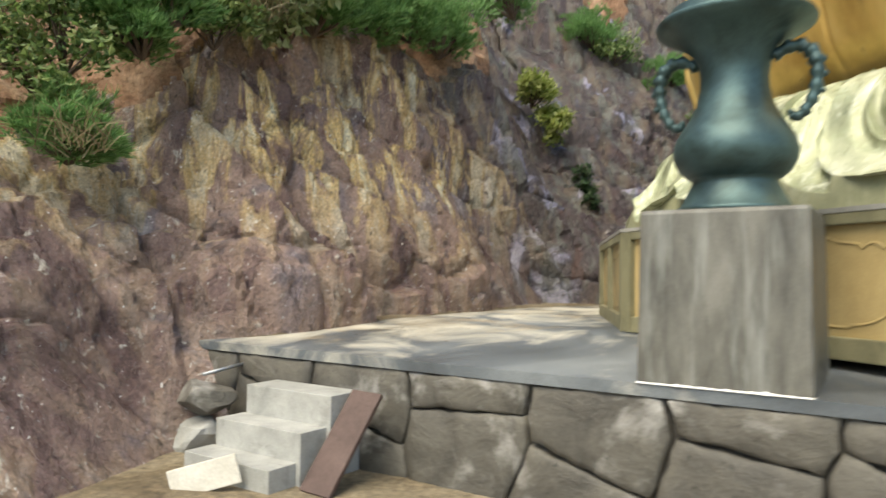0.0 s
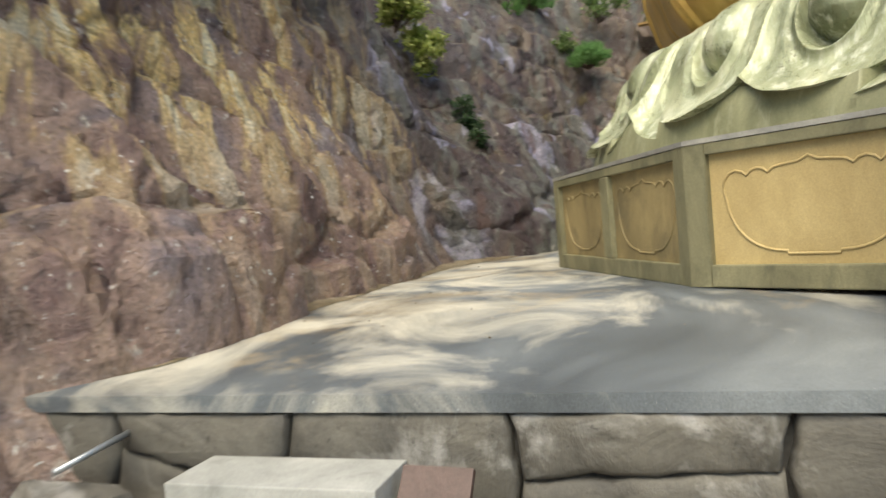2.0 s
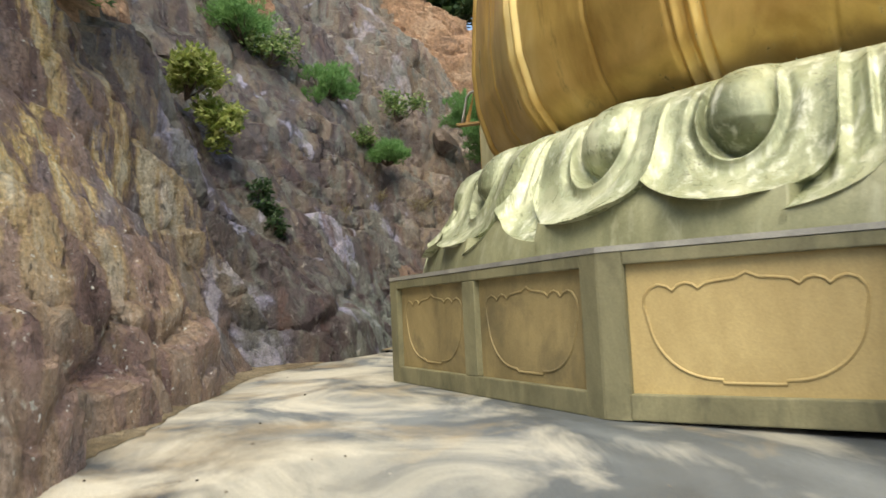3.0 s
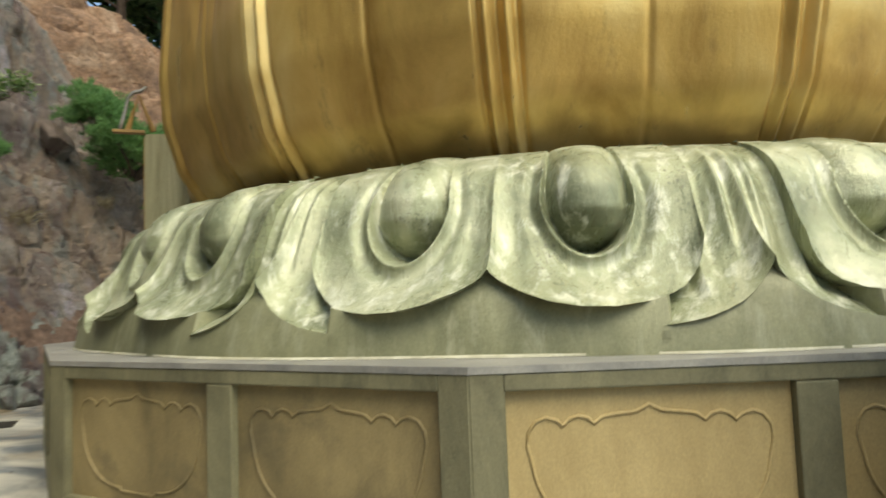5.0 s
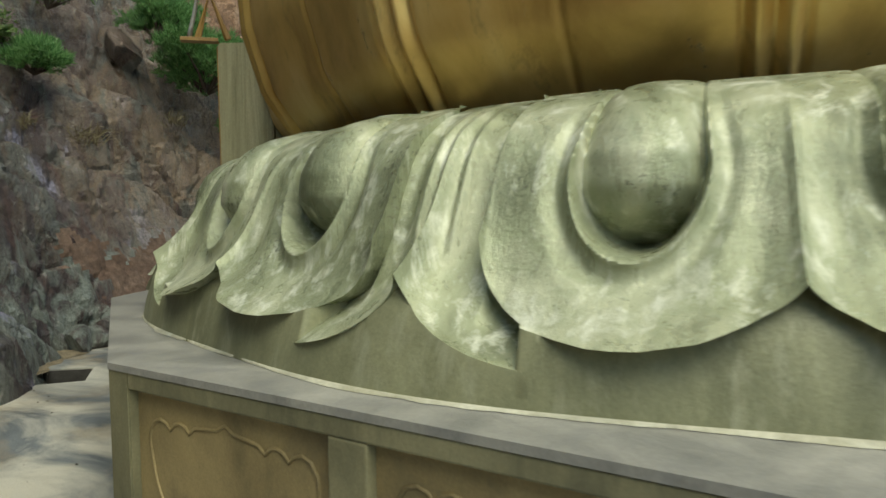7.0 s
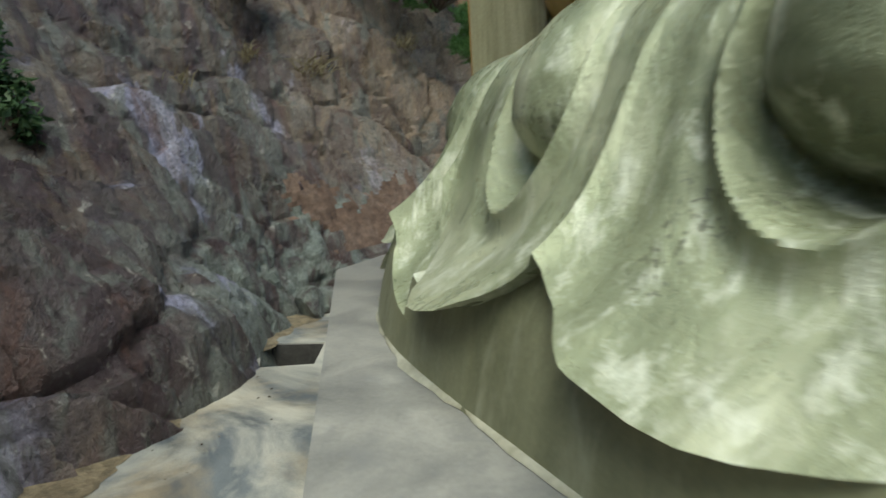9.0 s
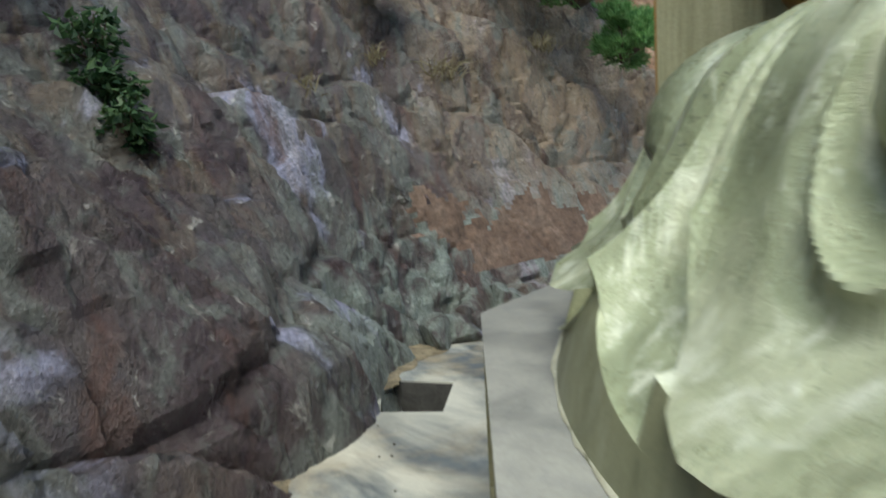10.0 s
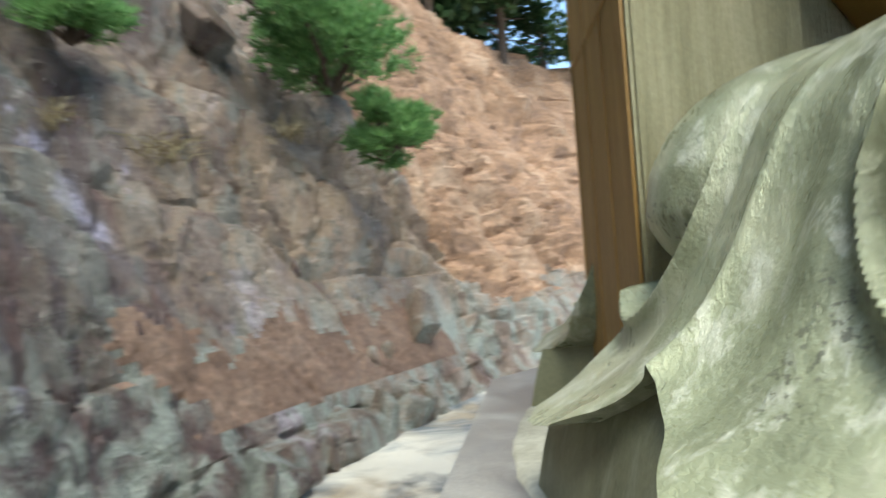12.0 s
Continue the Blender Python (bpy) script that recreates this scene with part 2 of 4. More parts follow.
def make_leaf(name, a, bcol, c3):
    m, nt, b = material(name)
    geo = nt.nodes.new("ShaderNodeNewGeometry")
    c = ramp(nt, geo.outputs["Random Per Island"], [(0.1, a), (0.5, bcol), (0.95, c3)])
    nt.links.new(c, b.inputs["Base Color"])
    b.inputs["Roughness"].default_value = 0.55
    tr = nt.nodes.new("ShaderNodeBsdfTranslucent")      # thin blades let light through
    nt.links.new(c, tr.inputs["Color"])
    ms = nt.nodes.new("ShaderNodeMixShader")
    ms.inputs[0].default_value = 0.5
    nt.links.new(b.outputs[0], ms.inputs[1])
    nt.links.new(tr.outputs[0], ms.inputs[2])
    nt.links.new(ms.outputs[0], nt.nodes["Material Output"].inputs["Surface"])
    return m


ROCK = make_rock()
SOIL = make_soil("red_brown_soil", (0.16, 0.092, 0.06), (0.36, 0.205, 0.125), (0.50, 0.36, 0.25))
CLAY = make_soil("orange_clay_soil", (0.19, 0.12, 0.085), (0.34, 0.205, 0.125), (0.45, 0.32, 0.225))
DEBRIS = make_soil("leaf_litter_gravel", (0.12, 0.072, 0.052), (0.21, 0.135, 0.098), (0.29, 0.205, 0.158))
DIRT = make_soil("sandy_ground", (0.20, 0.15, 0.09), (0.31, 0.25, 0.16), (0.40, 0.33, 0.23))
SLAB = make_slab()
PATINA = make_patina()
GOLD = make_gold()
# band under the petal lips: their shade is in this darker olive, with grime
BAND = plain("shaded_grimy_bronze", (0.13, 0.135, 0.075), (0.30, 0.30, 0.18), 3.0, 0.5, 0.1, 0.003, 70, (1, 1, 0.4))
STONE = plain("grey_rubble_stone", (0.05, 0.046, 0.04), (0.135, 0.125, 0.105), 3.5, 0.62, depth=0.008, fine=40, rough2=0.8)
MORTAR = plain("dark_mortar", (0.03, 0.028, 0.025), (0.07, 0.065, 0.058), 8, 0.9)
GRANITE = plain("weathered_granite_block", (0.045, 0.043, 0.036), (0.20, 0.195, 0.17), 4.5, 0.35, depth=0.003, fine=110, stretch=(1, 1, 0.3), rough2=0.6)
STEPC = plain("pale_cast_concrete", (0.25, 0.255, 0.24), (0.42, 0.42, 0.40), 4, 0.65, depth=0.002, fine=90)
FRAMEC = plain("olive_stained_plaster", (0.10, 0.095, 0.055), (0.27, 0.25, 0.145), 3.5, 0.7, depth=0.003, fine=80, stretch=(1, 1, 0.5))
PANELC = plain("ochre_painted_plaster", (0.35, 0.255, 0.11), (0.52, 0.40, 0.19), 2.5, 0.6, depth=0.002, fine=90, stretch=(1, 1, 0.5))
# darker copy of the panel ochre: shade of the left and back sides, with grime
PANELD = plain("shaded_grimy_plaster", (0.16, 0.125, 0.06), (0.37, 0.285, 0.135), 2.2, 0.65, depth=0.002, fine=90, stretch=(1, 1, 0.6))
CAPC = plain("pale_cement_ledge", (0.17, 0.17, 0.165), (0.40, 0.385, 0.345), 3.0, 0.28, depth=0.002, fine=70, rough2=0.5)
BEADC = plain("pale_lime_mortar", (0.36, 0.34, 0.24), (0.62, 0.60, 0.48), 9, 0.6, depth=0.002)
BRONZE = plain("blue_green_bronze", (0.025, 0.045, 0.045), (0.085, 0.15, 0.155), 5, 0.36, 0.55, 0.002, 80, rough2=0.55)
PILLARC = plain("olive_grey_plaster", (0.24, 0.225, 0.12), (0.52, 0.48, 0.30), 5.0, 0.75, depth=0.006, fine=70, stretch=(2.5, 2.5, 0.12))
BROWNW = plain("brown_gilt_board", (0.24, 0.13, 0.03), (0.42, 0.26, 0.08), 4, 0.5, depth=0.003, fine=50, stretch=(2, 2, 0.2))
DARKPLANK = plain("dark_red_brown_board", (0.05, 0.028, 0.024), (0.11, 0.07, 0.06), 5, 0.6, depth=0.003)
WHITEB = plain("dirty_white_board", (0.55, 0.52, 0.45), (0.72, 0.69, 0.62), 5, 0.6, depth=0.002)
STEEL = plain("grey_steel", (0.25, 0.27, 0.29), (0.40, 0.42, 0.44), 8, 0.4, 0.7, 0.001)
BARK = plain("brown_bark", (0.06, 0.04, 0.03), (0.15, 0.11, 0.085), 12, 0.9, depth=0.01, stretch=(1, 1, 0.3))
PINE = make_leaf("pine_needles", (0.09, 0.20, 0.06), (0.17, 0.34, 0.11), (0.29, 0.48, 0.19))
BROAD = make_leaf("broad_leaves", (0.08, 0.15, 0.05), (0.17, 0.26, 0.08), (0.36, 0.43, 0.20))
PALELEAF = make_leaf("yellow_green_leaves", (0.20, 0.27, 0.06), (0.36, 0.42, 0.12), (0.54, 0.56, 0.24))
CEDAR = make_leaf("pale_cedar_fronds", (0.16, 0.24, 0.10), (0.32, 0.42, 0.20), (0.52, 0.60, 0.38))
DARKLEAF = make_leaf("dark_forest_leaves", (0.02, 0.05, 0.02), (0.045, 0.09, 0.035), (0.09, 0.15, 0.06))
DRY = make_leaf("dry_grass_blades", (0.12, 0.09, 0.05), (0.22, 0.18, 0.10), (0.32, 0.28, 0.17))



def stain(mat, scale, lo, hi, amount, colour, stretch=(1, 1, 1)):
    """Lay a second deposit over a worn surface."""
    nt = mat.node_tree
    b = nt.nodes["Principled BSDF"]
    old = b.inputs["Base Color"].links[0].from_socket
    f = ramp(nt, noise_tex(nt, scale, 7, 0.62, stretch, warp=0.4), [(lo, grey(0)), (hi, grey(amount))])
    nt.links.new(mix(nt, f, old, colour), b.inputs["Base Color"])


stain(STONE, 2.3, 0.54, 0.70, 0.75, (0.42, 0.41, 0.39))
stain(STONE, 26, 0.62, 0.70, 0.6, (0.02, 0.02, 0.018))
stain(GRANITE, 5.0, 0.53, 0.70, 0.4, (0.34, 0.36, 0.34), (2.2, 2.2, 0.22))
stain(GRANITE, 9.0, 0.54, 0.70, 0.5, (0.03, 0.03, 0.025), (1.6, 1.6, 0.3))
stain(STEPC, 7.0, 0.55, 0.68, 0.5, (0.16, 0.16, 0.145))
stain(CAPC, 5.0, 0.54, 0.66, 0.55, (0.20, 0.20, 0.20))
stain(FRAMEC, 4.0, 0.55, 0.68, 0.5, (0.07, 0.07, 0.045), (1.5, 1.5, 0.5))
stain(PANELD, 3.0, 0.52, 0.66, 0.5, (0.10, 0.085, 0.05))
stain(BAND, 6.0, 0.54, 0.68, 0.5, (0.42, 0.42, 0.30), (1.2, 1.2, 0.4))

# ---------------------------------------------------------------- mesh helpers


def thing(name, label, category, loc=(0, 0, 0), group="", kind=""):
    ob = new(name)
    ob.location = loc
    ob.empty_display_size = 0.1
    return tagged(ob, label, category, group, kind)


def raw(name, verts, faces, mats, parent=None, label="", smooth=False, index=None):
    me = bpy.data.meshes.new(name)
    me.from_pydata(verts, [], faces)
    for m in mats if isinstance(mats, (list, tuple)) else [mats]:
        me.materials.append(m)
    if index is not None:
        me.polygons.foreach_set("material_index", index)
    me.polygons.foreach_set("use_smooth", [smooth] * len(me.polygons))
    me.update()
    ob = new(name, me)
    if parent:
        ob.parent = parent
        ob.matrix_parent_inverse = Matrix.Translation(parent.matrix_basis.translation).inverted() if parent.parent is None else Matrix.Identity(4)
    if label:
        ob["label"] = label
    return ob


def part(name, bm, mat, parent=None, label="", smooth=False):
    bmesh.ops.recalc_face_normals(bm, faces=bm.faces)
    me = bpy.data.meshes.new(name)
    bm.to_mesh(me)
    bm.free()
    me.materials.append(mat)
    me.polygons.foreach_set("use_smooth", [smooth] * len(me.polygons))
    ob = new(name, me)
    if parent:
        ob.parent = parent
        ob.matrix_parent_inverse = Matrix.Translation(parent.matrix_basis.translation).inverted() if parent.parent is None else Matrix.Identity(4)
    if label:
        ob["label"] = label
    return ob


def box(bm, size, m=Matrix.Identity(4), bevel=0.0):
    r = bmesh.ops.create_cube(bm, size=1.0, matrix=m @ Matrix.Diagonal((*size, 1)))
    if bevel:
        es = {e for v in r["verts"] for e in v.link_edges}
        bmesh.ops.bevel(bm, geom=list(es), offset=bevel, segments=2, affect="EDGES", profile=0.6)
    return bm


def prism(pts, z0, z1):
    """Upright prism over a polygon given anticlockwise."""
    bm = bmesh.new()
    lo = [bm.verts.new((x, y, z0)) for x, y in pts]
    hi = [bm.verts.new((x, y, z1)) for x, y in pts]
    bm.faces.new(hi)
    bm.faces.new(lo[::-1])
    for i in range(len(pts)):
        j = (i + 1) % len(pts)
        bm.faces.new((lo[i], lo[j], hi[j], hi[i]))
    return bm


def tube(bm, pts, radii, sides=8, closed=False):
    pts = [Vector(p) for p in pts]
    n = len(pts)
    rings = []
    for i, p in enumerate(pts):
        a = pts[(i - 1) % n] if closed or i else p
        b = pts[(i + 1) % n] if closed or i < n - 1 else p
        d = (b - a).normalized()
        u = d.cross(Vector((0.31, 0.17, 0.93))).normalized()
        w = d.cross(u)
        r = radii if isinstance(radii, (int, float)) else radii[i]
        rings.append([bm.verts.new(p + r * (math.cos(2 * math.pi * k / sides) * u + math.sin(2 * math.pi * k / sides) * w)) for k in range(sides)])
    for i in range(n if closed else n - 1):
        A, B = rings[i], rings[(i + 1) % n]
        for k in range(sides):
            bm.faces.new((A[k], A[(k + 1) % sides], B[(k + 1) % sides], B[k]))
    if not closed:
        bm.faces.new(rings[0][::-1])
        bm.faces.new(rings[-1])
    return bm


def lathe(profile, sides=64, centre=(0, 0)):
    vs, fs = [], []
    n = len(profile)
    for k in range(sides):
        a = 2 * math.pi * k / sides
        vs += [(centre[0] + r * math.cos(a), centre[1] + r * math.sin(a), z) for r, z in profile]
    for k in range(sides):
        q = (k + 1) % sides
        fs += [(k * n + i, q * n + i, q * n + i + 1, k * n + i + 1) for i in range(n - 1)]
    return vs, fs


def smoothstep(a, b, x):
    t = np.clip((x - a) / (b - a), 0, 1)
    return t * t * (3 - 2 * t)


# ---------------------------------------------------------------- ground, terrace, retaining wall
GZ = -0.84
U = Vector((0.908, -0.419, 0))          # along the terrace's front
N = Vector((-0.419, -0.908, 0))         # out of the front
P0 = Vector((-3.25, -0.73, 0))
EZ = -0.10                              # the slab falls to this height at its front edge


def front(u, out=0.0, z=0.0):
    p = P0 + U * u + N * out
    return Vector((p.x, p.y, z))


rng = random.Random(3)
outs = [-400, -12, -0.3, 0.0, 0.4, 0.8, 1.2, 1.6, 2.0, 2.5, 3.0, 3.5, 4.2, 6, 20, 400]
alongs = [-400, -14, -6] + [-4 + 0.4 * i for i in range(30)] + [12, 30, 400]
vs, fs = [], []
for o in outs:
    for u in alongs:
        z = GZ - 0.11 * smoothstep(0.9, 3.6, o) + (rng.uniform(-0.012, 0.012) if 0 < o < 5 and -4 < u < 9 else 0)
        vs.append(front(u, o, float(z)))
na = len(alongs)
for i in range(len(outs) - 1):
    fs += [(i * na + j, i * na + na + j, i * na + na + j + 1, i * na + j + 1) for j in range(na - 1)]
ground = raw("ground", vs, fs, DIRT, smooth=True)
tagged(ground, "sandy brown earth ground before the terrace", "ground", kind="structure")

PIT = [(1.34, 6.20), (1.66, 5.98), (2.0, 6.46), (1.62, 6.84)]
fa, fb = front(-0.6, 0.0), front(14, 0.0)
ga, gb = front(-2.2, -2.1), front(14, -2.1)
slab_pieces = [
    [(ga.x, ga.y), (gb.x, gb.y), (14, 6.46), PIT[2], PIT[1], PIT[0], (-4.2, 6.20)],
    [PIT[2], (14, 6.46), (14, 13), (1.62, 13), PIT[3]],
    [(-4.2, 6.2), PIT[0], PIT[3], (1.62, 13), (-4.2, 13)],
]
bm = bmesh.new()
tmp = bpy.data.meshes.new("slab_piece")
for ring in slab_pieces:
    q = prism(ring, -0.2, 0.0)
    q.to_mesh(tmp)
    q.free()
    bm.from_mesh(tmp)
q = prism([(fa.x, fa.y), (fb.x, fb.y), (gb.x, gb.y), (ga.x, ga.y)], -0.2, 0.0)
for v in q.verts:
    d = -(v.co - P0).dot(N)
    v.co.z = (EZ if d < 1 else 0.0) + (0 if v.co.z > -0.1 else -0.065)
q.to_mesh(tmp)
q.free()
bm.from_mesh(tmp)
terrace = part("floor_terrace", bm, SLAB)
tagged(terrace, "grey weathered concrete terrace slab with pale and muddy patches", "terrace floor", kind="structure")
bm = prism([(front(-0.4, -0.2).x, front(-0.4, -0.2).y), (front(14, -0.2).x, front(14, -0.2).y), (14, 13), (-4, 13), (-4, 0)], GZ - 0.2, -0.45)
tagged(part("terrace_fill", bm, MORTAR), "dark packed fill under the terrace slab", "fill", kind="structure")

# dark liner just inside the pit's walls, standing for the shade in it
mid2 = Vector((sum(p[0] for p in PIT) / 4, sum(p[1] for p in PIT) / 4, 0))
ring = [mid2 + (Vector((x, y, 0)) - mid2) * 0.985 for x, y in PIT]
vs = [(p.x, p.y, z) for z in (-0.012, -0.44) for p in ring]
fs = [(i, (i + 1) % 4, 4 + (i + 1) % 4, 4 + i) for i in range(4)] + [(4, 5, 6, 7)]
tagged(raw("pit_shade_liner", vs, fs, MORTAR), "dark liner standing for the shade in the open drain pit", "drain", kind="structure")

# masonry: irregular stones laid as convex cells in the wall's plane
wall = thing("wall_front", "retaining wall of large irregular grey stones under the slab", "retaining wall", kind="structure")
bm = bmesh.new()
for a, b in ((-0.3, 9.0),):
    A, B = front(a, -0.075), front(b, -0.075)
    C, D = front(b, -0.4), front(a, -0.4)
    q = prism([(A.x, A.y), (B.x, B.y), (C.x, C.y), (D.x, D.y)], GZ - 0.1, EZ - 0.067)
    q.to_mesh(tmp := bpy.data.meshes.new("backing"))
    q.free()
    bm.from_mesh(tmp)
part("backing", bm, MORTAR, wall)


def clip(poly, mid, nrm):
    out = []
    for i, p in enumerate(poly):
        q = poly[(i + 1) % len(poly)]
        dp, dq = (p - mid).dot(nrm), (q - mid).dot(nrm)
        if dp <= 0:
            out.append(p)
        if dp * dq < 0:
            out.append(p + (q - p) * (dp / (dp - dq)))
    return out


rng = random.Random(7)
seeds = [Vector(p) for p in ((0.02, -0.36), (0.70, -0.215), (0.62, -0.56), (1.55, -0.33), (1.45, -0.72), (2.40, -0.21), (2.42, -0.53), (3.22, -0.37), (3.08, -0.82), (4.0, -0.22), (3.95, -0.58))]
for row, (v, w) in enumerate(((-0.245, 0.80), (-0.52, 0.82), (-0.80, 0.80))):
    u = 4.75 - 0.12 * row
    while u < 8.9:
        seeds.append(Vector((u + rng.uniform(-0.1, 0.1), v + rng.uniform(-0.07, 0.07))))
        u += w * rng.uniform(0.75, 1.3)


def stone_mesh(poly, r):
    """A pillowed stone over a convex outline, worn round at its rim."""
    c = sum(poly, Vector((0, 0))) / len(poly)
    ring = []
    for i, p in enumerate(poly):
        q = poly[(i + 1) % len(poly)]
        k = max(2, int((q - p).length / 0.07))
        ring += [p + (q - p) * (j / k) for j in range(k)]
    ring = [p + Vector((r.uniform(-0.010, 0.010), r.uniform(-0.010, 0.010))) for p in ring]
    n = len(ring)
    vs, fs = [], []
    for s, out in ((1.0, -0.08), (0.988, -0.03), (0.955, -0.012), (0.80, -0.004), (0.42, 0.0)):
        for p in ring:
            o = c + (p - c) * s
            w = out + (0.02 * noise.noise(Vector((o.x * 4, o.y * 4, c.x))) + 0.008 * noise.noise(Vector((o.x * 15, o.y * 15, c.x))) if out > -0.02 else 0)
            vs.append(front(o.x, w, o.y))
    vs.append(front(c.x, 0.002, c.y))
    for k in range(4):
        for i in range(n):
            j = (i + 1) % n
            fs.append((k * n + i, k * n + j, (k + 1) * n + j, (k + 1) * n + i))
    fs += [(4 * n + i, 4 * n + (i + 1) % n, 5 * n) for i in range(n)]
    return vs, fs


for s in seeds:
    poly = [Vector(p) for p in ((-0.30, GZ - 0.05), (9, GZ - 0.05), (9, EZ - 0.067), (-0.30, EZ - 0.067))]
    for o in seeds:
        if o is not s and (o - s).length < 2.2:
            d = (o - s).normalized()
            poly = clip(poly, (o + s) / 2 - d * 0.006, d)
    if len(poly) >= 3:
        vs, fs = stone_mesh(poly, rng)
        raw("stone", vs, fs, STONE, wall, smooth=True)

# ---------------------------------------------------------------- cliff
BASE = [  # x, y, setback per metre, height of the rock's shoulder, height of the crest, setback per metre above the shoulder
    (-11, -10, .50, 2.6, 8, .9), (-7.2, -5.6, .55, 2.2, 8, .9), (-4.7, -3.2, .70, 1.4, 8, .9), (-4.0, -2.1, .75, 1.25, 8, .8), (-3.72, -1.0, .64, 1.7, 8, .75), (-2.76, 0, .50, 3.2, 9, .75),
    (-2.05, 1.5, .44, 3.4, 10, .7), (-.9, 4.1, .40, 3.6, 11, .6), (-.15, 4.95, .58, 4.5, 11, .5), (.48, 5.6, .70, 6.5, 11, .45), (1.18, 6.3, .66, 7, 11, .45), (1.72, 6.95, .56, 7, 10.5, .45),
    (2.5, 7.45, .52, 6.5, 9.8, .45), (3.6, 7.95, .50, 8, 8.8, .42), (5.6, 8.5, .45, 6.6, 8.4, .40), (8.5, 9.1, .45, 1.4, 7.4, .40), (13, 9.4, .5, 1.4, 7.0, .5), (20, 9.0, .5, 1.6, 7.0, .5), (32, 6.0, .5, 2, 7, .5)]


def along(s):
    """Catmull-Rom through the cliff's foot."""
    i = min(int(s), len(BASE) - 2)
    t = s - i
    p = [np.array(BASE[max(0, min(len(BASE) - 1, i + k))]) for k in (-1, 0, 1, 2)]
    return 0.5 * (2 * p[1] + (p[2] - p[0]) * t + (2 * p[0] - 5 * p[1] + 4 * p[2] - p[3]) * t ** 2 + (3 * p[1] - p[0] - 3 * p[2] + p[3]) * t ** 3)


def facets(q, scale, amount):
    """Broken blocks: every cell is a plane with a tilt of its own, cracks between."""
    d, p = noise.voronoi(q * scale)
    t = noise.cell_vector(p[0] * 7.3)
    e = min(d[1] - d[0], 0.12) / 0.12
    return amount * ((q * scale - p[0]).dot(t) * 0.9 + 0.25 * t.z) - amount * 0.45 * (1 - e)


def relief(x, y, z):
    """How far the rock stands out at a place, in metres."""
    v = Vector((x, y, z))
    lean = Vector((x + 0.40 * z, y + 0.25 * z, z * 0.6))       # seams run down to one side
    wob = lean + 0.16 * noise.noise_vector(v * 1.3)
    d = 0.42 * noise.noise(lean * 0.55 + Vector((3, 1, 7))) + 0.12 * noise.noise(lean * 1.3)
    d += facets(wob, 0.95, 0.24) + facets(wob, 2.6, 0.085) + facets(v + 0.05 * noise.noise_vector(v * 4), 6.0, 0.022)
    d += 0.014 * noise.noise(v * 11.0)
    if -4.5 < x and y < 2.6:                                    # a lower block stands out, its top falling along the terrace
        top = float(np.interp(y, [-2.0, -1.0, 0.0, 0.8, 1.6, 2.2], [1.05, 0.92, 0.68, 0.50, 0.22, -0.3])) + 0.10 * noise.noise(v * 2.0)
        d += 0.17 * float(smoothstep(top + 0.07, top - 0.05, z)) * float(smoothstep(2.6, 1.8, y))
    return d - 0.02


svals, s = [], 0.0
while s < len(BASE) - 1:
    svals.append(s)
    a = along(s)
    b = along(min(s + 0.01, len(BASE) - 1.001))
    speed = max(np.hypot(*(b - a)[:2]) / 0.01, 0.3)
    near = 1.0 if -5.5 < a[0] < 8.5 and a[1] > -4 else 4.0 if a[0] < 14 else 12.0
    s += 0.045 * near / speed
svals.append(len(BASE) - 1.001)
hvals = np.concatenate([np.arange(-1.0, 3.4, 0.045), np.linspace(3.4, 9.0, 62)])
vs, fs, idx = [], [], []
nh = len(hvals) + 6
for s in svals:
    a = along(s)
    b = along(min(s + 0.02, len(BASE) - 1.001))
    a0 = along(max(s - 0.02, 0))
    tx, ty = (b - a0)[:2]
    ln = math.hypot(tx, ty)
    nx, ny = -ty / ln, tx / ln
    k, hs, ht, k2 = a[2:]
    for i in range(nh):
        h = hvals[i] if i < len(hvals) else hvals[-1]
        h2 = h if h <= 3.4 else 3.4 + (h - 3.4) * (ht - 3.4) / 5.6
        back = k * h2 + max(0, h2 - hs) * (k2 - k)
        if i >= len(hvals):
            back += (i - len(hvals) + 1) * 2.5
            h2 = ht + 0.25 * (i - len(hvals) + 1)
        x, y = a[0] + nx * back, a[1] + ny * back
        d = relief(x, y, h2)
        fade = 1.0 if h2 > 0.3 else max(0.25, (h2 + 0.4) / 0.7)
        d *= fade
        if 12.2 < s < 14.8 and 0.35 < h2 < 1.5:
            d *= 0.35 + 0.65 * float(smoothstep(12.7, 12.2, s))
        vs.append((x - nx * d * 0.9, y - ny * d * 0.9, h2 + 0.35 * d))
ns = len(svals)
soil = []
for i in range(ns - 1):
    st = svals[i]
    a = along(st)
    for j in range(nh - 1):
        q = i * nh + j
        fs.append((q, q + nh, q + nh + 1, q + 1))
        x, y, z = vs[q]
        edge = a[3] + 0.5 * noise.noise(Vector((x * 0.9, y * 0.9, z * 0.9))) + 0.2 * noise.noise(Vector((x * 4, y * 4, z * 4)))
        k = 0
        if z > edge:
            k = 2 if st > 13.65 + 0.35 * noise.noise(Vector((x * 1.1, y, z * 1.4))) else 1
        if st > 12.8 - 0.45 * (z - 0.45) + 0.5 * noise.noise(Vector((x * 2.4, y * 2.4, z * 4))) + 0.15 * noise.noise(Vector((x * 9, y * 9, z * 9))) and 0.45 < z < 1.15 + 0.4 * noise.noise(Vector((x * 1.3, y * 1.3, 2))) + 0.28 * noise.noise(Vector((x * 5, y * 5, z * 5))) + 0.12 * noise.noise(Vector((x * 14, y * 14, z * 14))) and st < 14.6:
            k = 3
        idx.append(k)
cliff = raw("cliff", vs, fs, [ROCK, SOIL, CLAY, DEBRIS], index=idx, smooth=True)
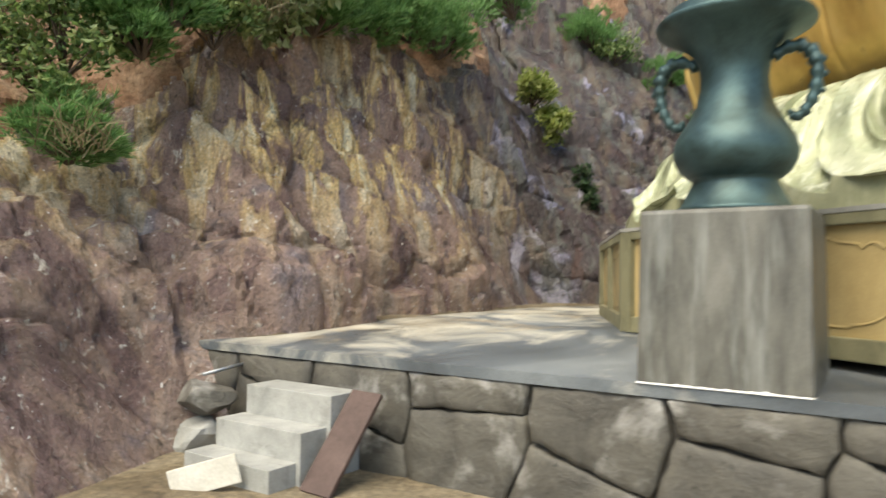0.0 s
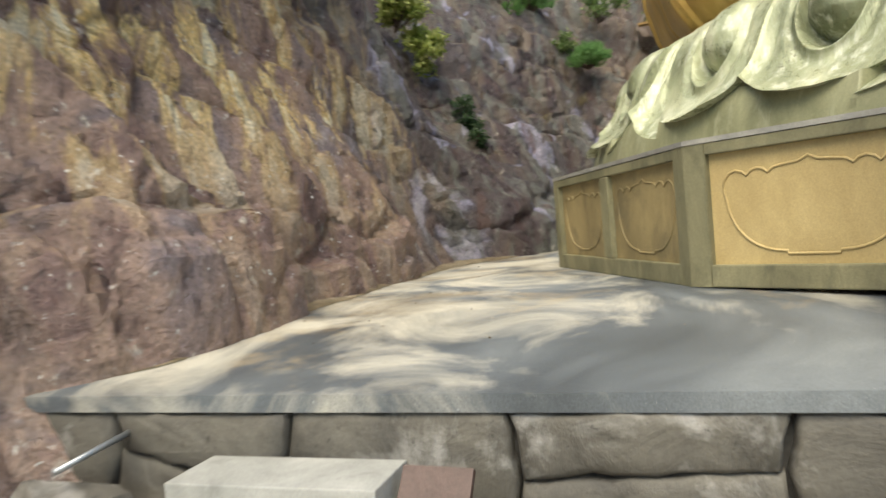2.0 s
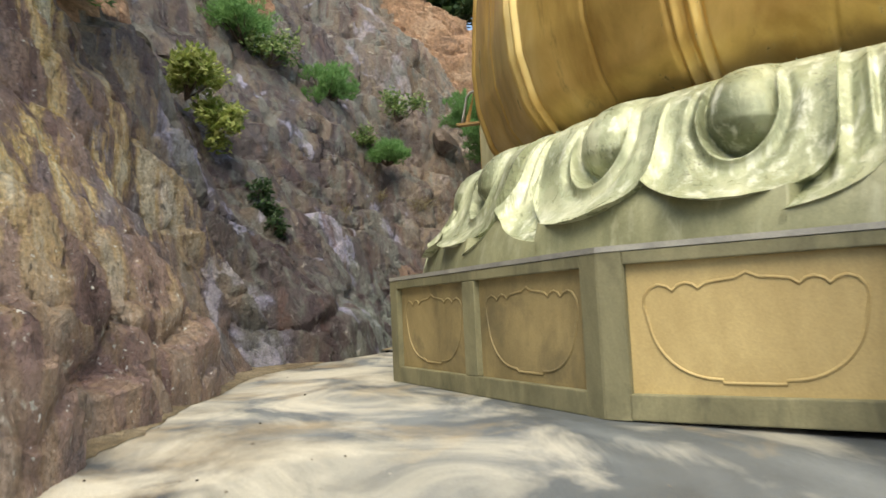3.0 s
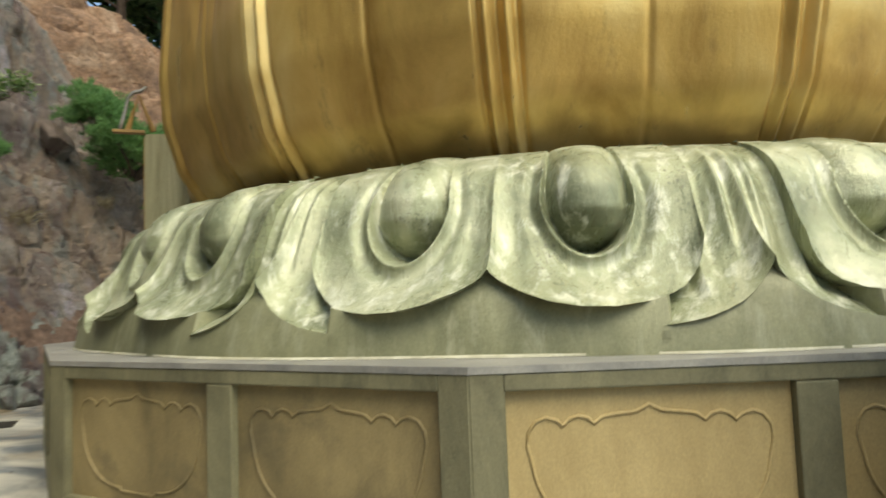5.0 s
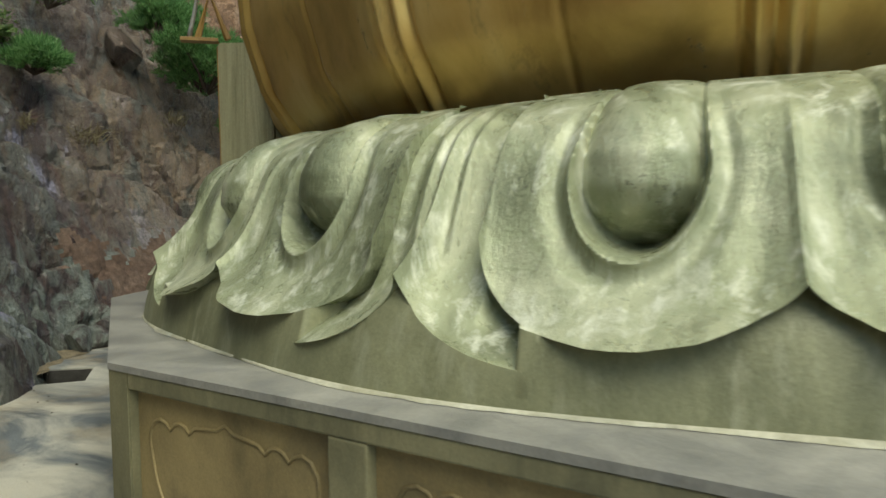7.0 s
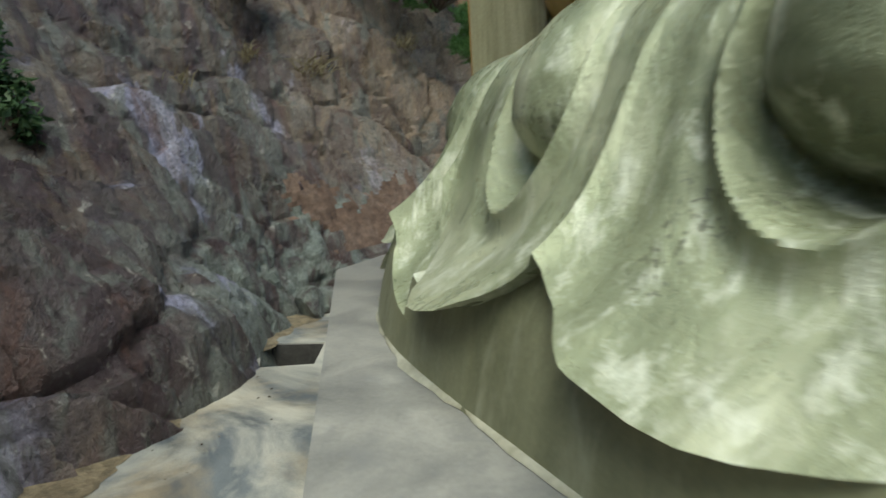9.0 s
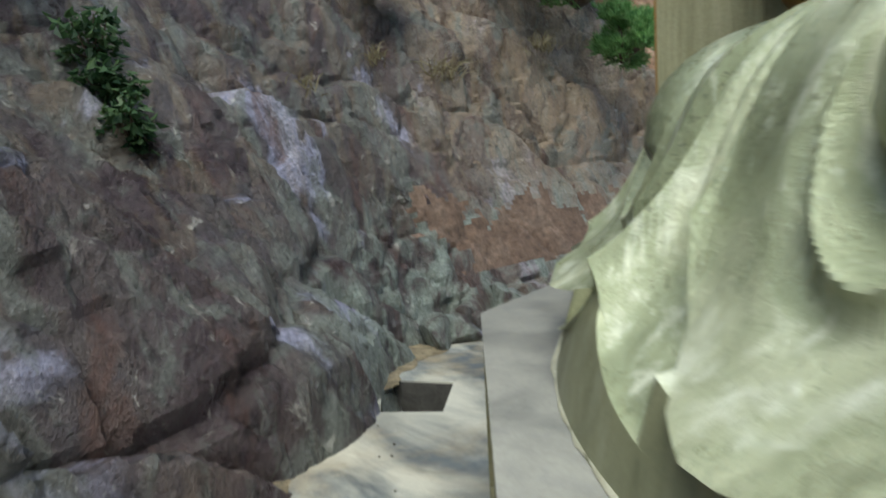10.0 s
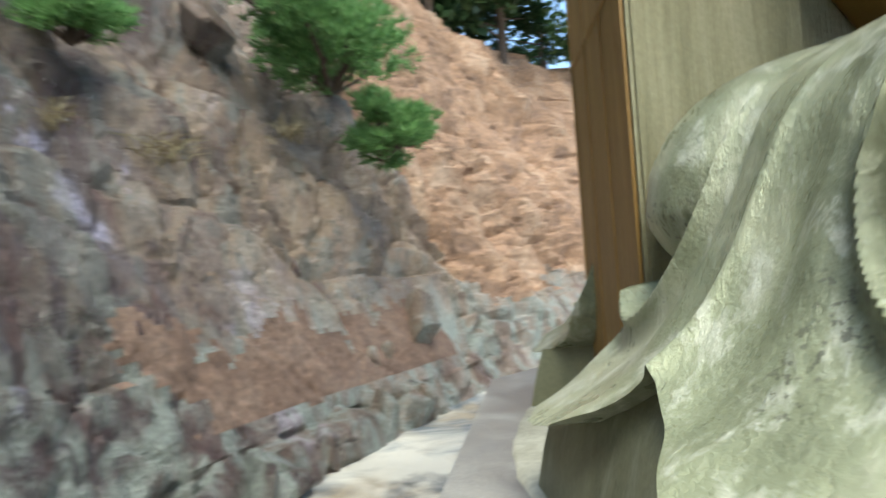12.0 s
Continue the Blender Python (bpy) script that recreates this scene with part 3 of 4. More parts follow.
cliff.data.set_sharp_from_angle(angle=radians(24))
tagged(cliff, "steep wet cliff of purple-grey rock with ochre seams and red soil above", "cliff", kind="structure")

rng = random.Random(5)
vs, fs = [], []
for i in range(150):
    a, b = along(4.6 + 7.2 * i / 149), along(4.62 + 7.2 * i / 149)
    tx, ty = (b - a)[:2]
    ln = math.hypot(tx, ty)
    nx, ny = -ty / ln, tx / ln
    w = 0.10 + 0.10 * noise.noise(Vector((i * 0.13, 0, 0))) + 0.04 * rng.random()
    for d in (0.45, 0.0, -max(w, 0.02)):
        x, y = a[0] + nx * d, a[1] + ny * d
        fall = max(0.0, 1 - -(Vector((x, y, 0)) - P0).dot(N) / 2.1)
        vs.append((x, y, EZ * fall + (0.05 if d > 0.3 else 0.022 if d == 0 else 0.004)))
for i in range(149):
    fs += [(3 * i + k, 3 * i + k + 1, 3 * i + k + 4, 3 * i + k + 3) for k in range(2)]
tagged(raw("dirt_edge", vs, fs, DIRT, smooth=True), "strip of brown silt washed against the cliff's foot", "dirt strip", kind="structure")

# ---------------------------------------------------------------- twelve-sided pedestal
L = 2.6
CX, CY = 1.866 * L, L / 2
RC, RA = 1.9319 * L, 1.866 * L


def polar(r, deg, z=0.0):
    a = radians(deg)
    return Vector((CX + r * math.cos(a), CY + r * math.sin(a), z))


CORNER = [195 - 30 * k for k in range(12)]
PH = 0.84
pedestal = thing("statue_pedestal", "twelve-sided olive and ochre plaster pedestal with framed relief panels", "pedestal")
DEPTH = 0.05
ringc = [polar(RC - DEPTH / math.cos(radians(15)), d) for d in CORNER[::-1]]
part("core", prism([(p.x, p.y) for p in ringc], 0.0, PH - 0.03), PANELC, pedestal, "ochre painted core behind the frames")
ringc = [polar(RC + 0.004, d) for d in CORNER[::-1]]
part("ledge", prism([(p.x, p.y) for p in ringc], PH - 0.028, PH), CAPC, pedestal, "pale cement top ledge")


def kozama(w, h):
    """Outline of the bowl-shaped relief with a scalloped brow: right half, then mirrored."""
    half = [(0.0, -0.46 * h), (0.13 * w, -0.46 * h), (0.135 * w, -0.43 * h)]
    half += [(0.135 * w + 0.325 * w * math.sin(a) ** 0.9, -0.43 * h + 0.55 * h * (1 - math.cos(a))) for a in np.linspace(0.15, 1.45, 10)]
    half += [(0.475 * w, 0.18 * h), (0.47 * w, 0.27 * h), (0.44 * w, 0.34 * h), (0.40 * w, 0.365 * h), (0.36 * w, 0.345 * h), (0.335 * w, 0.305 * h)]
    half += [(0.31 * w, 0.35 * h), (0.275 * w, 0.37 * h), (0.24 * w, 0.355 * h), (0.215 * w, 0.315 * h)]
    half += [(0.18 * w, 0.36 * h), (0.12 * w, 0.375 * h), (0.05 * w, 0.385 * h), (0.0, 0.43 * h)]
    return half + [(-x, y) for x, y in half[-2:0:-1]]


POST, MULL = 0.135, 0.16
PW = (L - 2 * POST - MULL) / 2
Z0, Z1 = 0.125, 0.745
for f in range(12):
    A, B = polar(RC, CORNER[f]), polar(RC, CORNER[(f + 1) % 12])
    d = (B - A).normalized()
    o = Vector((-d.y, d.x, 0))

    def at(u, out, z):
        p = A + d * u + o * out
        return Vector((p.x, p.y, z))

    m = Matrix(((d.x, o.x, 0, 0), (d.y, o.y, 0, 0), (0, 0, 1, 0), (0, 0, 0, 1)))

    def bar(name, u0, u1, z0, z1, thick=DEPTH, mat=FRAMEC):
        b = bmesh.new()
        box(b, (u1 - u0, thick, z1 - z0), Matrix.Translation(at((u0 + u1) / 2, -thick / 2, (z0 + z1) / 2)) @ m, 0.008)
        return part(name, b, mat, pedestal)

    bar("top_rail", POST - 0.004, L - POST + 0.004, Z1, PH - 0.03)
    bar("bottom_rail", POST - 0.004, L - POST + 0.004, 0.0, Z0)
    bar("mullion", POST + PW, POST + PW + MULL, Z0 + 0.001, Z1 - 0.001)
    Q = polar(RC, CORNER[f - 1])
    e = (A - Q).normalized()
    w = Vector((-e.y, e.x, 0))
    ring = [A - e * POST, A, A + d * POST, A + d * POST - o * DEPTH, A - (o + w).normalized() * DEPTH * 1.03, A - e * POST - w * DEPTH]
    b = prism([(p.x, p.y) for p in ring[::-1]], 0.0, PH - 0.03)
    bmesh.ops.bevel(b, geom=[q for q in b.edges if abs(q.verts[0].co.z - q.verts[1].co.z) > 0.1], offset=0.006, segments=2, affect="EDGES")
    part("corner_post", b, FRAMEC, pedestal)
    # left and back faces take the darker, shaded panel colour
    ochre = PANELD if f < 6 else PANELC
    for u0 in (POST, POST + PW + MULL):
        b = bmesh.new()
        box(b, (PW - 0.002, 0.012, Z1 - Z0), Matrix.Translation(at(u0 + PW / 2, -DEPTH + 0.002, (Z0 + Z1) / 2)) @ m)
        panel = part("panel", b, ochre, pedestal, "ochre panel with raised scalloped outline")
        b = bmesh.new()
        tube(b, [at(u0 + PW / 2 + x, -DEPTH + 0.008, (Z0 + Z1) / 2 + y) for x, y in kozama(PW * 0.90, (Z1 - Z0) * 0.90)], 0.008, 6, True)
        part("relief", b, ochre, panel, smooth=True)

# ---------------------------------------------------------------- downturned lotus ring
ZT, ZB = 1.855, PH


def curve(z, xs, ys):
    """Rounded interpolation through a profile."""
    g = np.linspace(xs[0] - 0.2 * (xs[-1] - xs[0]), xs[-1] + 0.2 * (xs[-1] - xs[0]), 500)
    y = np.interp(g, xs, ys)
    k = np.hanning(41)
    y = np.convolve(np.pad(y, 20, mode="edge"), k / k.sum(), mode="valid")
    return np.interp(z, g, y)


def body_profile(z):
    """Radius of a petal's back against height, without its flaring lip."""
    return curve(z, [0.93, 1.05, 1.20, 1.36, 1.50, 1.62, 1.71, 1.77, 1.815, 1.845, 1.88], [4.52, 4.47, 4.42, 4.375, 4.325, 4.27, 4.20, 4.12, 4.04, 3.97, 3.80])


EDGE = 12.1                              # half the angle that a big petal spans


def big_lip(u):
    """Lower lip of a big petal; u in degrees from its middle."""
    return np.interp(u, [0, 0.15, 0.4, 0.8, 1.75, 3.3, 5, 6.8, 8.5, 9.8, 10.7, 11.3, 11.7, 11.95, EDGE], [1.222, 1.205, 1.185, 1.162, 1.122, 1.074, 1.047, 1.042, 1.058, 1.085, 1.12, 1.165, 1.215, 1.27, 1.34])


def small_lip(u):
    """Lower lip of the small petal between two big ones, down to its tip under the big petal's edge."""
    return np.interp(u, [8.9, 9.2, 9.6, 10.5, 11.4, 12.2, 13.0, 13.7, 14.3, 14.7, 14.88, 15], [0.956, 0.957, 0.961, 0.973, 0.990, 1.013, 1.043, 1.080, 1.124, 1.165, 1.192, 1.226])


def big_lip_radius(u):
    return np.interp(u, [0, 1, 3, 6, 8, 9.6, 10.8, 11.5, EDGE], [4.55, 4.60, 4.675, 4.685, 4.63, 4.56, 4.50, 4.47, 4.44])


def small_lip_radius(u):
    return np.interp(u, [8.9, 9.6, 11, 13, 14.5, 15], [4.628, 4.655, 4.665, 4.645, 4.60, 4.59])


def big_radius(u, z, zl):
    flare = big_lip_radius(u) - body_profile(zl)
    r = body_profile(z) + flare * np.exp(-np.clip(z - zl, 0, 9) / 0.10)
    # rounded boss in a U-shaped hollow
    bc, bw, bz = 5.85 - 0.45 * (z - 1.45), 2.72 - 0.45 * smoothstep(1.5, 1.85, z), 1.285
    dx = (u - bc) / bw
    dz = np.where(z < bz + 0.30, (bz + 0.30 - z) / 0.30, 0.0)
    q = np.sqrt(dx ** 2 + dz ** 2)
    inside = smoothstep(1.06, 0.94, q)
    mid = curve(z, [1.26, 1.30, 1.35, 1.41, 1.49, 1.60, 1.70, 1.77, 1.83, 1.88], [3.98, 4.10, 4.225, 4.31, 4.36, 4.345, 4.29, 4.215, 4.10, 3.90])
    boss = mid - 0.17 * (1 - np.sqrt(np.clip(1 - np.clip(dx, -1, 1) ** 2, 0, 1)))
    rim = 0.014 * np.exp(-((q - 1.08) / 0.045) ** 2) * smoothstep(1.86, 1.7, z)
    r = r - 0.03 * np.exp(-((q - 1.32) / 0.16) ** 2) * smoothstep(1.86, 1.6, z)
    r = r * (1 - inside) + boss * inside + rim
    # crease down the middle, slight scoop in each half, edge turned up at the side
    r = r + 0.016 * np.exp(-(u / 0.20) ** 2) * smoothstep(1.84, 1.6, z) - 0.022 * np.exp(-((u - 1.3) / 0.8) ** 2) * smoothstep(1.8, 1.4, z)
    return r + 0.012 * smoothstep(10.9, EDGE, u) * smoothstep(1.88, 1.7, z)


def small_radius(u, z, zl):
    flare = small_lip_radius(u) - body_profile(zl) + 0.05
    r = body_profile(z) - 0.05 + flare * np.exp(-np.clip(z - zl, 0, 9) / 0.12)
    up = smoothstep(1.885, 1.72, z)
    r = r + 0.055 * np.exp(-((u - 15) / 0.42) ** 2) * up * smoothstep(1.12, 1.34, z)
    r = r + 0.038 * np.exp(-((u - 13.95) / 0.30) ** 2) * up * smoothstep(1.20, 1.42, z)
    r = r - 0.030 * np.exp(-((u - 12.75) / 0.55) ** 2) * up * smoothstep(1.06, 1.3, z)
    return r - 0.06 * smoothstep(12.0, 11.2, u) * smoothstep(0.03, 0.12, z - zl)


def flat_radius(u, z, zl):
    """The other half of the small petal lies close to the band."""
    return small_radius(u, z, zl) - 0.06 * smoothstep(14.6, 13.0, u) * np.exp(-np.clip(z - zl, 0, 9) / 0.12)


def band_radius(u, z, tuck=0.0):
    return -0.3 * tuck * smoothstep(9.4, 10.4, u) + np.interp(z, [0.82, 0.86, 0.95, 1.1, 1.25], [4.625, 4.62, 4.60, 4.555, 4.47]) + 0.03 * np.cos(np.radians(u * 12 + 180)) + 0.025


lotus = thing("lotus_ring", "downturned lotus petal ring in pale green patina on the ledge", "lotus base")
NB, NP = 10, 96


def petal_mesh(u0, u1, lip, radius, turn=0.0, shut=()):
    """Grid of one petal between two angles, turned about the axis; shut: columns closed by a cut face."""
    us = [u0 + (u1 - u0) * k / max(12, int(11 * (u1 - u0))) for k in range(max(12, int(11 * (u1 - u0))) + 1)]
    us = sorted(set(us) | {sg * v for v in (11.5, 11.6, 11.7, 11.8, 11.86, 11.92, 11.97, 12.02, 12.06, 14.6, 14.7, 14.8, 14.86, 14.92, 14.96) for sg in (-1, 1) if u0 < sg * v < u1})
    vs, fs = [], []
    rows = NB + NP
    for u in us:
        w = abs(u)
        zl = float(lip(w))
        zb = np.linspace(ZB - 0.01, zl, NB)
        rb = band_radius(w, zb, 1.0 if lip is big_lip else 0.0)
        t = np.linspace(0, 1, NP)
        zp = zl + 0.002 + (ZT + 0.02 - zl) * t ** 0.9
        rp = radius(np.full(NP, w), zp, zl)
        a = radians(u + turn)
        for z, r in list(zip(zb, rb)) + [(zl + 0.001, float(rp[0]))] + list(zip(zp[1:], rp[1:])):
            vs.append((float(r) * math.cos(a), float(r) * math.sin(a), float(z)))
    for i in range(len(us) - 1):
        for j in range(rows - 1):
            q = i * rows + j
            fs.append((q, q + 1, q + rows + 1, q + rows))
    for col in shut:
        base, n = (col % len(us)) * rows, len(vs)
        a = math.atan2(vs[base][1], vs[base][0])
        vs += [(3.9 * math.cos(a), 3.9 * math.sin(a), vs[base + j][2]) for j in range(rows)]
        fs += [(base + j, base + j + 1, n + j + 1, n + j) for j in range(rows - 1)]
    return vs, fs


def petal_data(name, *pieces):
    vs, fs, low = [], [], []
    for v, f in pieces:
        n = len(vs)
        vs += v
        fs += [tuple(i + n for i in q) for q in f]
        # faces below the lip take the darker, shaded band colour
        low += [1 if max(v[i][2] for i in q) <= 1.35 and q[0] % (NB + NP) < NB - 1 else 0 for q in f]
    me = bpy.data.meshes.new(name)
    me.from_pydata(vs, [], fs)
    me.materials.append(PATINA)
    me.materials.append(BAND)
    me.polygons.foreach_set("material_index", low)
    me.polygons.foreach_set("use_smooth", [True] * len(me.polygons))
    me.set_sharp_from_angle(angle=radians(50))
    return me


CUT_A, CUT_B = -7.6, 11.8                 # the ring is cut away between these for the pillar
big = petal_data("petal", petal_mesh(-EDGE, EDGE, big_lip, big_radius, 0, (0, -1)))
small = petal_data("small_petal", petal_mesh(8.9, 15.0, small_lip, small_radius, 0, (0,)), petal_mesh(-15.0, -8.9, small_lip, flat_radius, 30, (-1,)))
cut_big = petal_data("petal", petal_mesh(CUT_A, EDGE, big_lip, big_radius, 0, (0, -1)))
far_big = petal_data("petal", petal_mesh(-EDGE, CUT_B, big_lip, big_radius, 0, (0, -1)))
for k in range(12):
    rows_k = [(cut_big if k == 2 else far_big if k == 3 else big, "petal")]
    if k != 3:
        rows_k.append((small, "small_petal"))
    for me, nm in rows_k:
        ob = new(nm, me)
        ob.parent = lotus
        ob.matrix_basis = Matrix.Translation((CX, CY, 0)) @ Matrix.Rotation(radians(CORNER[k]), 4, "Z")
vs, fs = [], []
for i in range(360):
    a = radians(i)
    lobe = 0.03 * math.cos(radians((i - 15) * 12 + 180)) + 0.025
    wob = 0.03 * noise.noise(Vector((math.cos(a) * 12, math.sin(a) * 12, 1))) + 0.015 * noise.noise(Vector((math.cos(a) * 40, math.sin(a) * 40, 2)))
    vs += [(CX + r * math.cos(a), CY + r * math.sin(a), z) for r, z in ((4.56, PH + 0.02), (4.628 + lobe + 0.5 * wob, PH + 0.012), (4.636 + lobe + wob, PH + 0.002))]
for i in range(360):
    j = (i + 1) % 360
    fs += [(3 * i + k, 3 * j + k, 3 * j + k + 1, 3 * i + k + 1) for k in range(2)]
raw("mortar_bead", vs, fs, BEADC, lotus, "pale yellowish mortar bead round the foot", smooth=True)

# ---------------------------------------------------------------- gold seat above
gold = thing("golden_lotus_seat", "large dull gold lotus seat with ribbed overlapping petals", "statue seat")


def gold_radius(deg, z):
    base = np.interp(z, [1.55, 1.75, 1.95, 2.2, 2.6, 3.0, 3.6, 4.4, 5.2], [3.36, 3.50, 3.66, 3.84, 3.96, 3.99, 3.95, 3.88, 3.84])
    w = (deg - 195.0 + 11.75) % 23.5 - 11.75            # a pair of ribs runs down each petal's middle
    rib = 0.0
    for c in (-0.85, 0.85):
        rib = rib + 0.034 * np.exp(-((w - c) / 0.30) ** 2)
    for c in (-1.6, 0.0, 1.6):
        rib = rib - 0.030 * np.exp(-((w - c) / 0.24) ** 2)
    lobes = 0.045 * np.cos(np.radians(w * 360 / 23.5))
    v = 11.75 - np.abs(w)
    fold = 0.016 * np.exp(-(v / 0.3) ** 2) + 0.02 * np.exp(-((v - 2.2) / 0.9) ** 2) * smoothstep(2.6, 3.6, z)
    return base + rib + lobes - fold


degs = np.linspace(60, 300, 1400)
zs = np.linspace(1.55, 5.2, 60)
vs, fs = [], []
for a in degs:
    rr = gold_radius(a, zs)
    vs += [polar(float(r), float(a), float(z)) for r, z in zip(rr, zs)]
nz = len(zs)
for i in range(len(degs) - 1):
    fs += [(i * nz + j, i * nz + nz + j, i * nz + nz + j + 1, i * nz + j + 1) for j in range(nz - 1)]
raw("petals", vs, fs, GOLD, gold, smooth=True)
vs, fs = lathe([(0.01, 5.2), (3.86, 5.2), (3.9, 5.05), (3.6, 4.9), (3.6, 2.2), (3.2, 2.0), (3.2, 1.5), (0.01, 1.5)], 72, (CX, CY))
raw("inner_drum", vs, fs, GOLD, gold, smooth=False)

# ---------------------------------------------------------------- pillar with board at the back
pillar = thing("support_pillar", "olive grey plastered pillar with a brown gilt board side", "pillar")
pd = Vector((0.821, 0.570, 0))
pa = Vector((0.570, -0.821, 0))
PC = Vector((2.25, 4.758, 0))
PZ = 2.89
PL = 0.95
c4 = [PC, PC + pa * 0.45, PC + pa * 0.45 + pd * PL, PC + pd * PL]
b = prism([(p.x, p.y) for p in c4], PH, PZ)
bmesh.ops.bevel(b, geom=[e for e in b.edges], offset=0.012, segments=2, affect="EDGES")
part("shaft", b, PILLARC, pillar, "olive grey plaster shaft with vertical streaks")
c4 = [PC + pa * 0.45 + pd * 0.06, PC + pa * 1.15 + pd * 0.06, PC + pa * 1.15 + pd * PL, PC + pa * 0.45 + pd * PL]
b = prism([(p.x, p.y) for p in c4], PH + 0.3, PZ - 0.7)
part("inner_shaft", b, PILLARC, pillar, "paler plaster wall set back behind the shaft")
b = bmesh.new()
rot = Matrix(((pd.x, pa.x, 0, 0), (pd.y, pa.y, 0, 0), (0, 0, 1, 0), (0, 0, 0, 1)))
mid = PC + pd * (PL / 2 + 0.015) - pa * 0.004
box(b, (PL - 0.03, 0.008, PZ - PH - 0.02), Matrix.Translation((mid.x, mid.y, (PZ + PH) / 2)) @ rot, 0.006)
for dz in (1.35, 1.95):
    box(b, (PL - 0.03, 0.012, 0.03), Matrix.Translation((mid.x - pa.x * 0.006, mid.y - pa.y * 0.006, PH + dz)) @ rot, 0.006)
for off in (-0.46, -0.16, 0.14, 0.44):
    q = mid + pd * off - pa * 0.004
    box(b, (0.02, 0.012, PZ - PH - 0.05), Matrix.Translation((q.x, q.y, (PZ + PH) / 2)) @ rot, 0.005)
part("board", b, BROWNW, pillar, "brown gilt board with raised battens")

# ---------------------------------------------------------------- block and vase
BL = Vector((-0.125, -2.172, 0))
BU, BV = Vector((0.91, -0.415, 0)), Vector((0.415, 0.91, 0))
BZ, BH = -0.105, 0.785
V = -N
bc = BL + BU * 0.405 + BV * 0.385
block = thing("granite_block", "square weathered grey granite block standing on the terrace edge", "stone plinth", bc)
b = bmesh.new()
box(b, (0.81, 0.77, BH - BZ), Matrix.Translation((bc.x, bc.y, (BH + BZ) / 2)) @ Matrix(((BU.x, BV.x, 0, 0), (BU.y, BV.y, 0, 0), (0, 0, 1, 0), (0, 0, 0, 1))), 0.022)
for v in b.verts:
    s = 1.0 - 0.03 * v.co.z / BH
    v.co.x, v.co.y = bc.x + (v.co.x - bc.x) * s, bc.y + (v.co.y - bc.y) * s
part("body", b, GRANITE, block)
vs, fs = [], []
for i in range(61):                      # lime crust washed out along the block's foot
    t = i / 60
    p = BL + BV * 0.40 * (1 - 3 * t) if t < 1 / 3 else BL + BU * 0.81 * (t - 1 / 3) * 1.5
    o = -BU if t < 1 / 3 else -BV
    w = 0.003 + 0.026 * abs(noise.noise(Vector((t * 21, 1, 4)))) + 0.014 * abs(noise.noise(Vector((t * 60, 7, 4))))
    z = EZ * max(0.0, 1 + (p - P0).dot(N) / 2.1) + 0.004
    vs += [p - o * 0.03 + Vector((0, 0, z + 0.9 * w)), p + o * (0.006 + 0.3 * w) + Vector((0, 0, z + 0.7 * w)), p + o * (0.006 + w) + Vector((0, 0, z - 0.002))]
for i in range(60):
    fs += [(3 * i + k, 3 * i + k + 1, 3 * i + k + 4, 3 * i + k + 3) for k in range(2)]
raw("lime_crust", vs, fs, plain("white_lime_crust", (0.62, 0.61, 0.58), (0.82, 0.81, 0.78), 12, 0.8), block, "white lime crust along the foot", smooth=True)
vase = thing("bronze_vase", "dark blue-green bronze flower vase with scroll handles on the block", "vase", (bc.x, bc.y, BH))
prof = [(0.01, 0.745), (0.262, 0.745), (0.268, 0.757), (0.262, 0.768), (0.25, 0.775), (0.225, 0.82), (0.20, 0.87), (0.192, 0.893), (0.215, 0.905), (0.25, 0.935), (0.278, 0.98), (0.285, 1.03), (0.272, 1.08),
        (0.24, 1.13), (0.205, 1.18), (0.175, 1.24), (0.158, 1.31), (0.155, 1.37), (0.165, 1.43), (0.20, 1.49), (0.26, 1.54), (0.33, 1.575), (0.362, 1.595), (0.368, 1.61), (0.36, 1.622), (0.33, 1.63), (0.30, 1.645), (0.30, 1.68), (0.28, 1.69), (0.20, 1.60), (0.01, 1.50)]
prof = [(r * 1.10, BH + (z - 0.745) * 1.17) for r, z in prof]
vs, fs = lathe(prof, 72, (bc.x, bc.y))
raw("body", vs, fs, BRONZE, vase, smooth=True)
for sgn in (-1, 1):
    b = bmesh.new()
    pts = [(0.17, 1.44), (0.24, 1.475), (0.30, 1.47), (0.345, 1.43), (0.36, 1.37), (0.355, 1.30), (0.335, 1.23), (0.30, 1.175), (0.265, 1.155), (0.245, 1.175), (0.255, 1.20)]
    rad = [0.03, 0.034, 0.036, 0.04, 0.036, 0.03, 0.028, 0.026, 0.024, 0.02, 0.014]
    fine_p, fine_r = [], []
    for i in range(len(pts) - 1):
        for k in range(4):
            t = k / 4
            fine_p.append(bc + BU * sgn * 1.10 * (pts[i][0] * (1 - t) + pts[i + 1][0] * t) + Vector((0, 0, BH + 1.17 * (pts[i][1] * (1 - t) + pts[i + 1][1] * t - 0.745))))
            fine_r.append((rad[i] * (1 - t) + rad[i + 1] * t) * (1 + 0.22 * math.sin(len(fine_r) * 1.9)))
    tube(b, fine_p, fine_r, 8)
    for i in (6, 10, 14, 18, 22):
        bmesh.ops.create_icosphere(b, subdivisions=1, radius=0.022, matrix=Matrix.Translation(fine_p[i] + BU * sgn * 0.032))
    part("handle", b, BRONZE, vase, "knobbly scroll handle", smooth=True)

# ---------------------------------------------------------------- steps and boards at the terrace's foot
steps = thing("concrete_steps", "three pale cast concrete steps leading up to the terrace", "steps")
rotU = Matrix(((U.x, V.x, 0, 0), (U.y, V.y, 0, 0), (0, 0, 1, 0), (0, 0, 0, 1)))
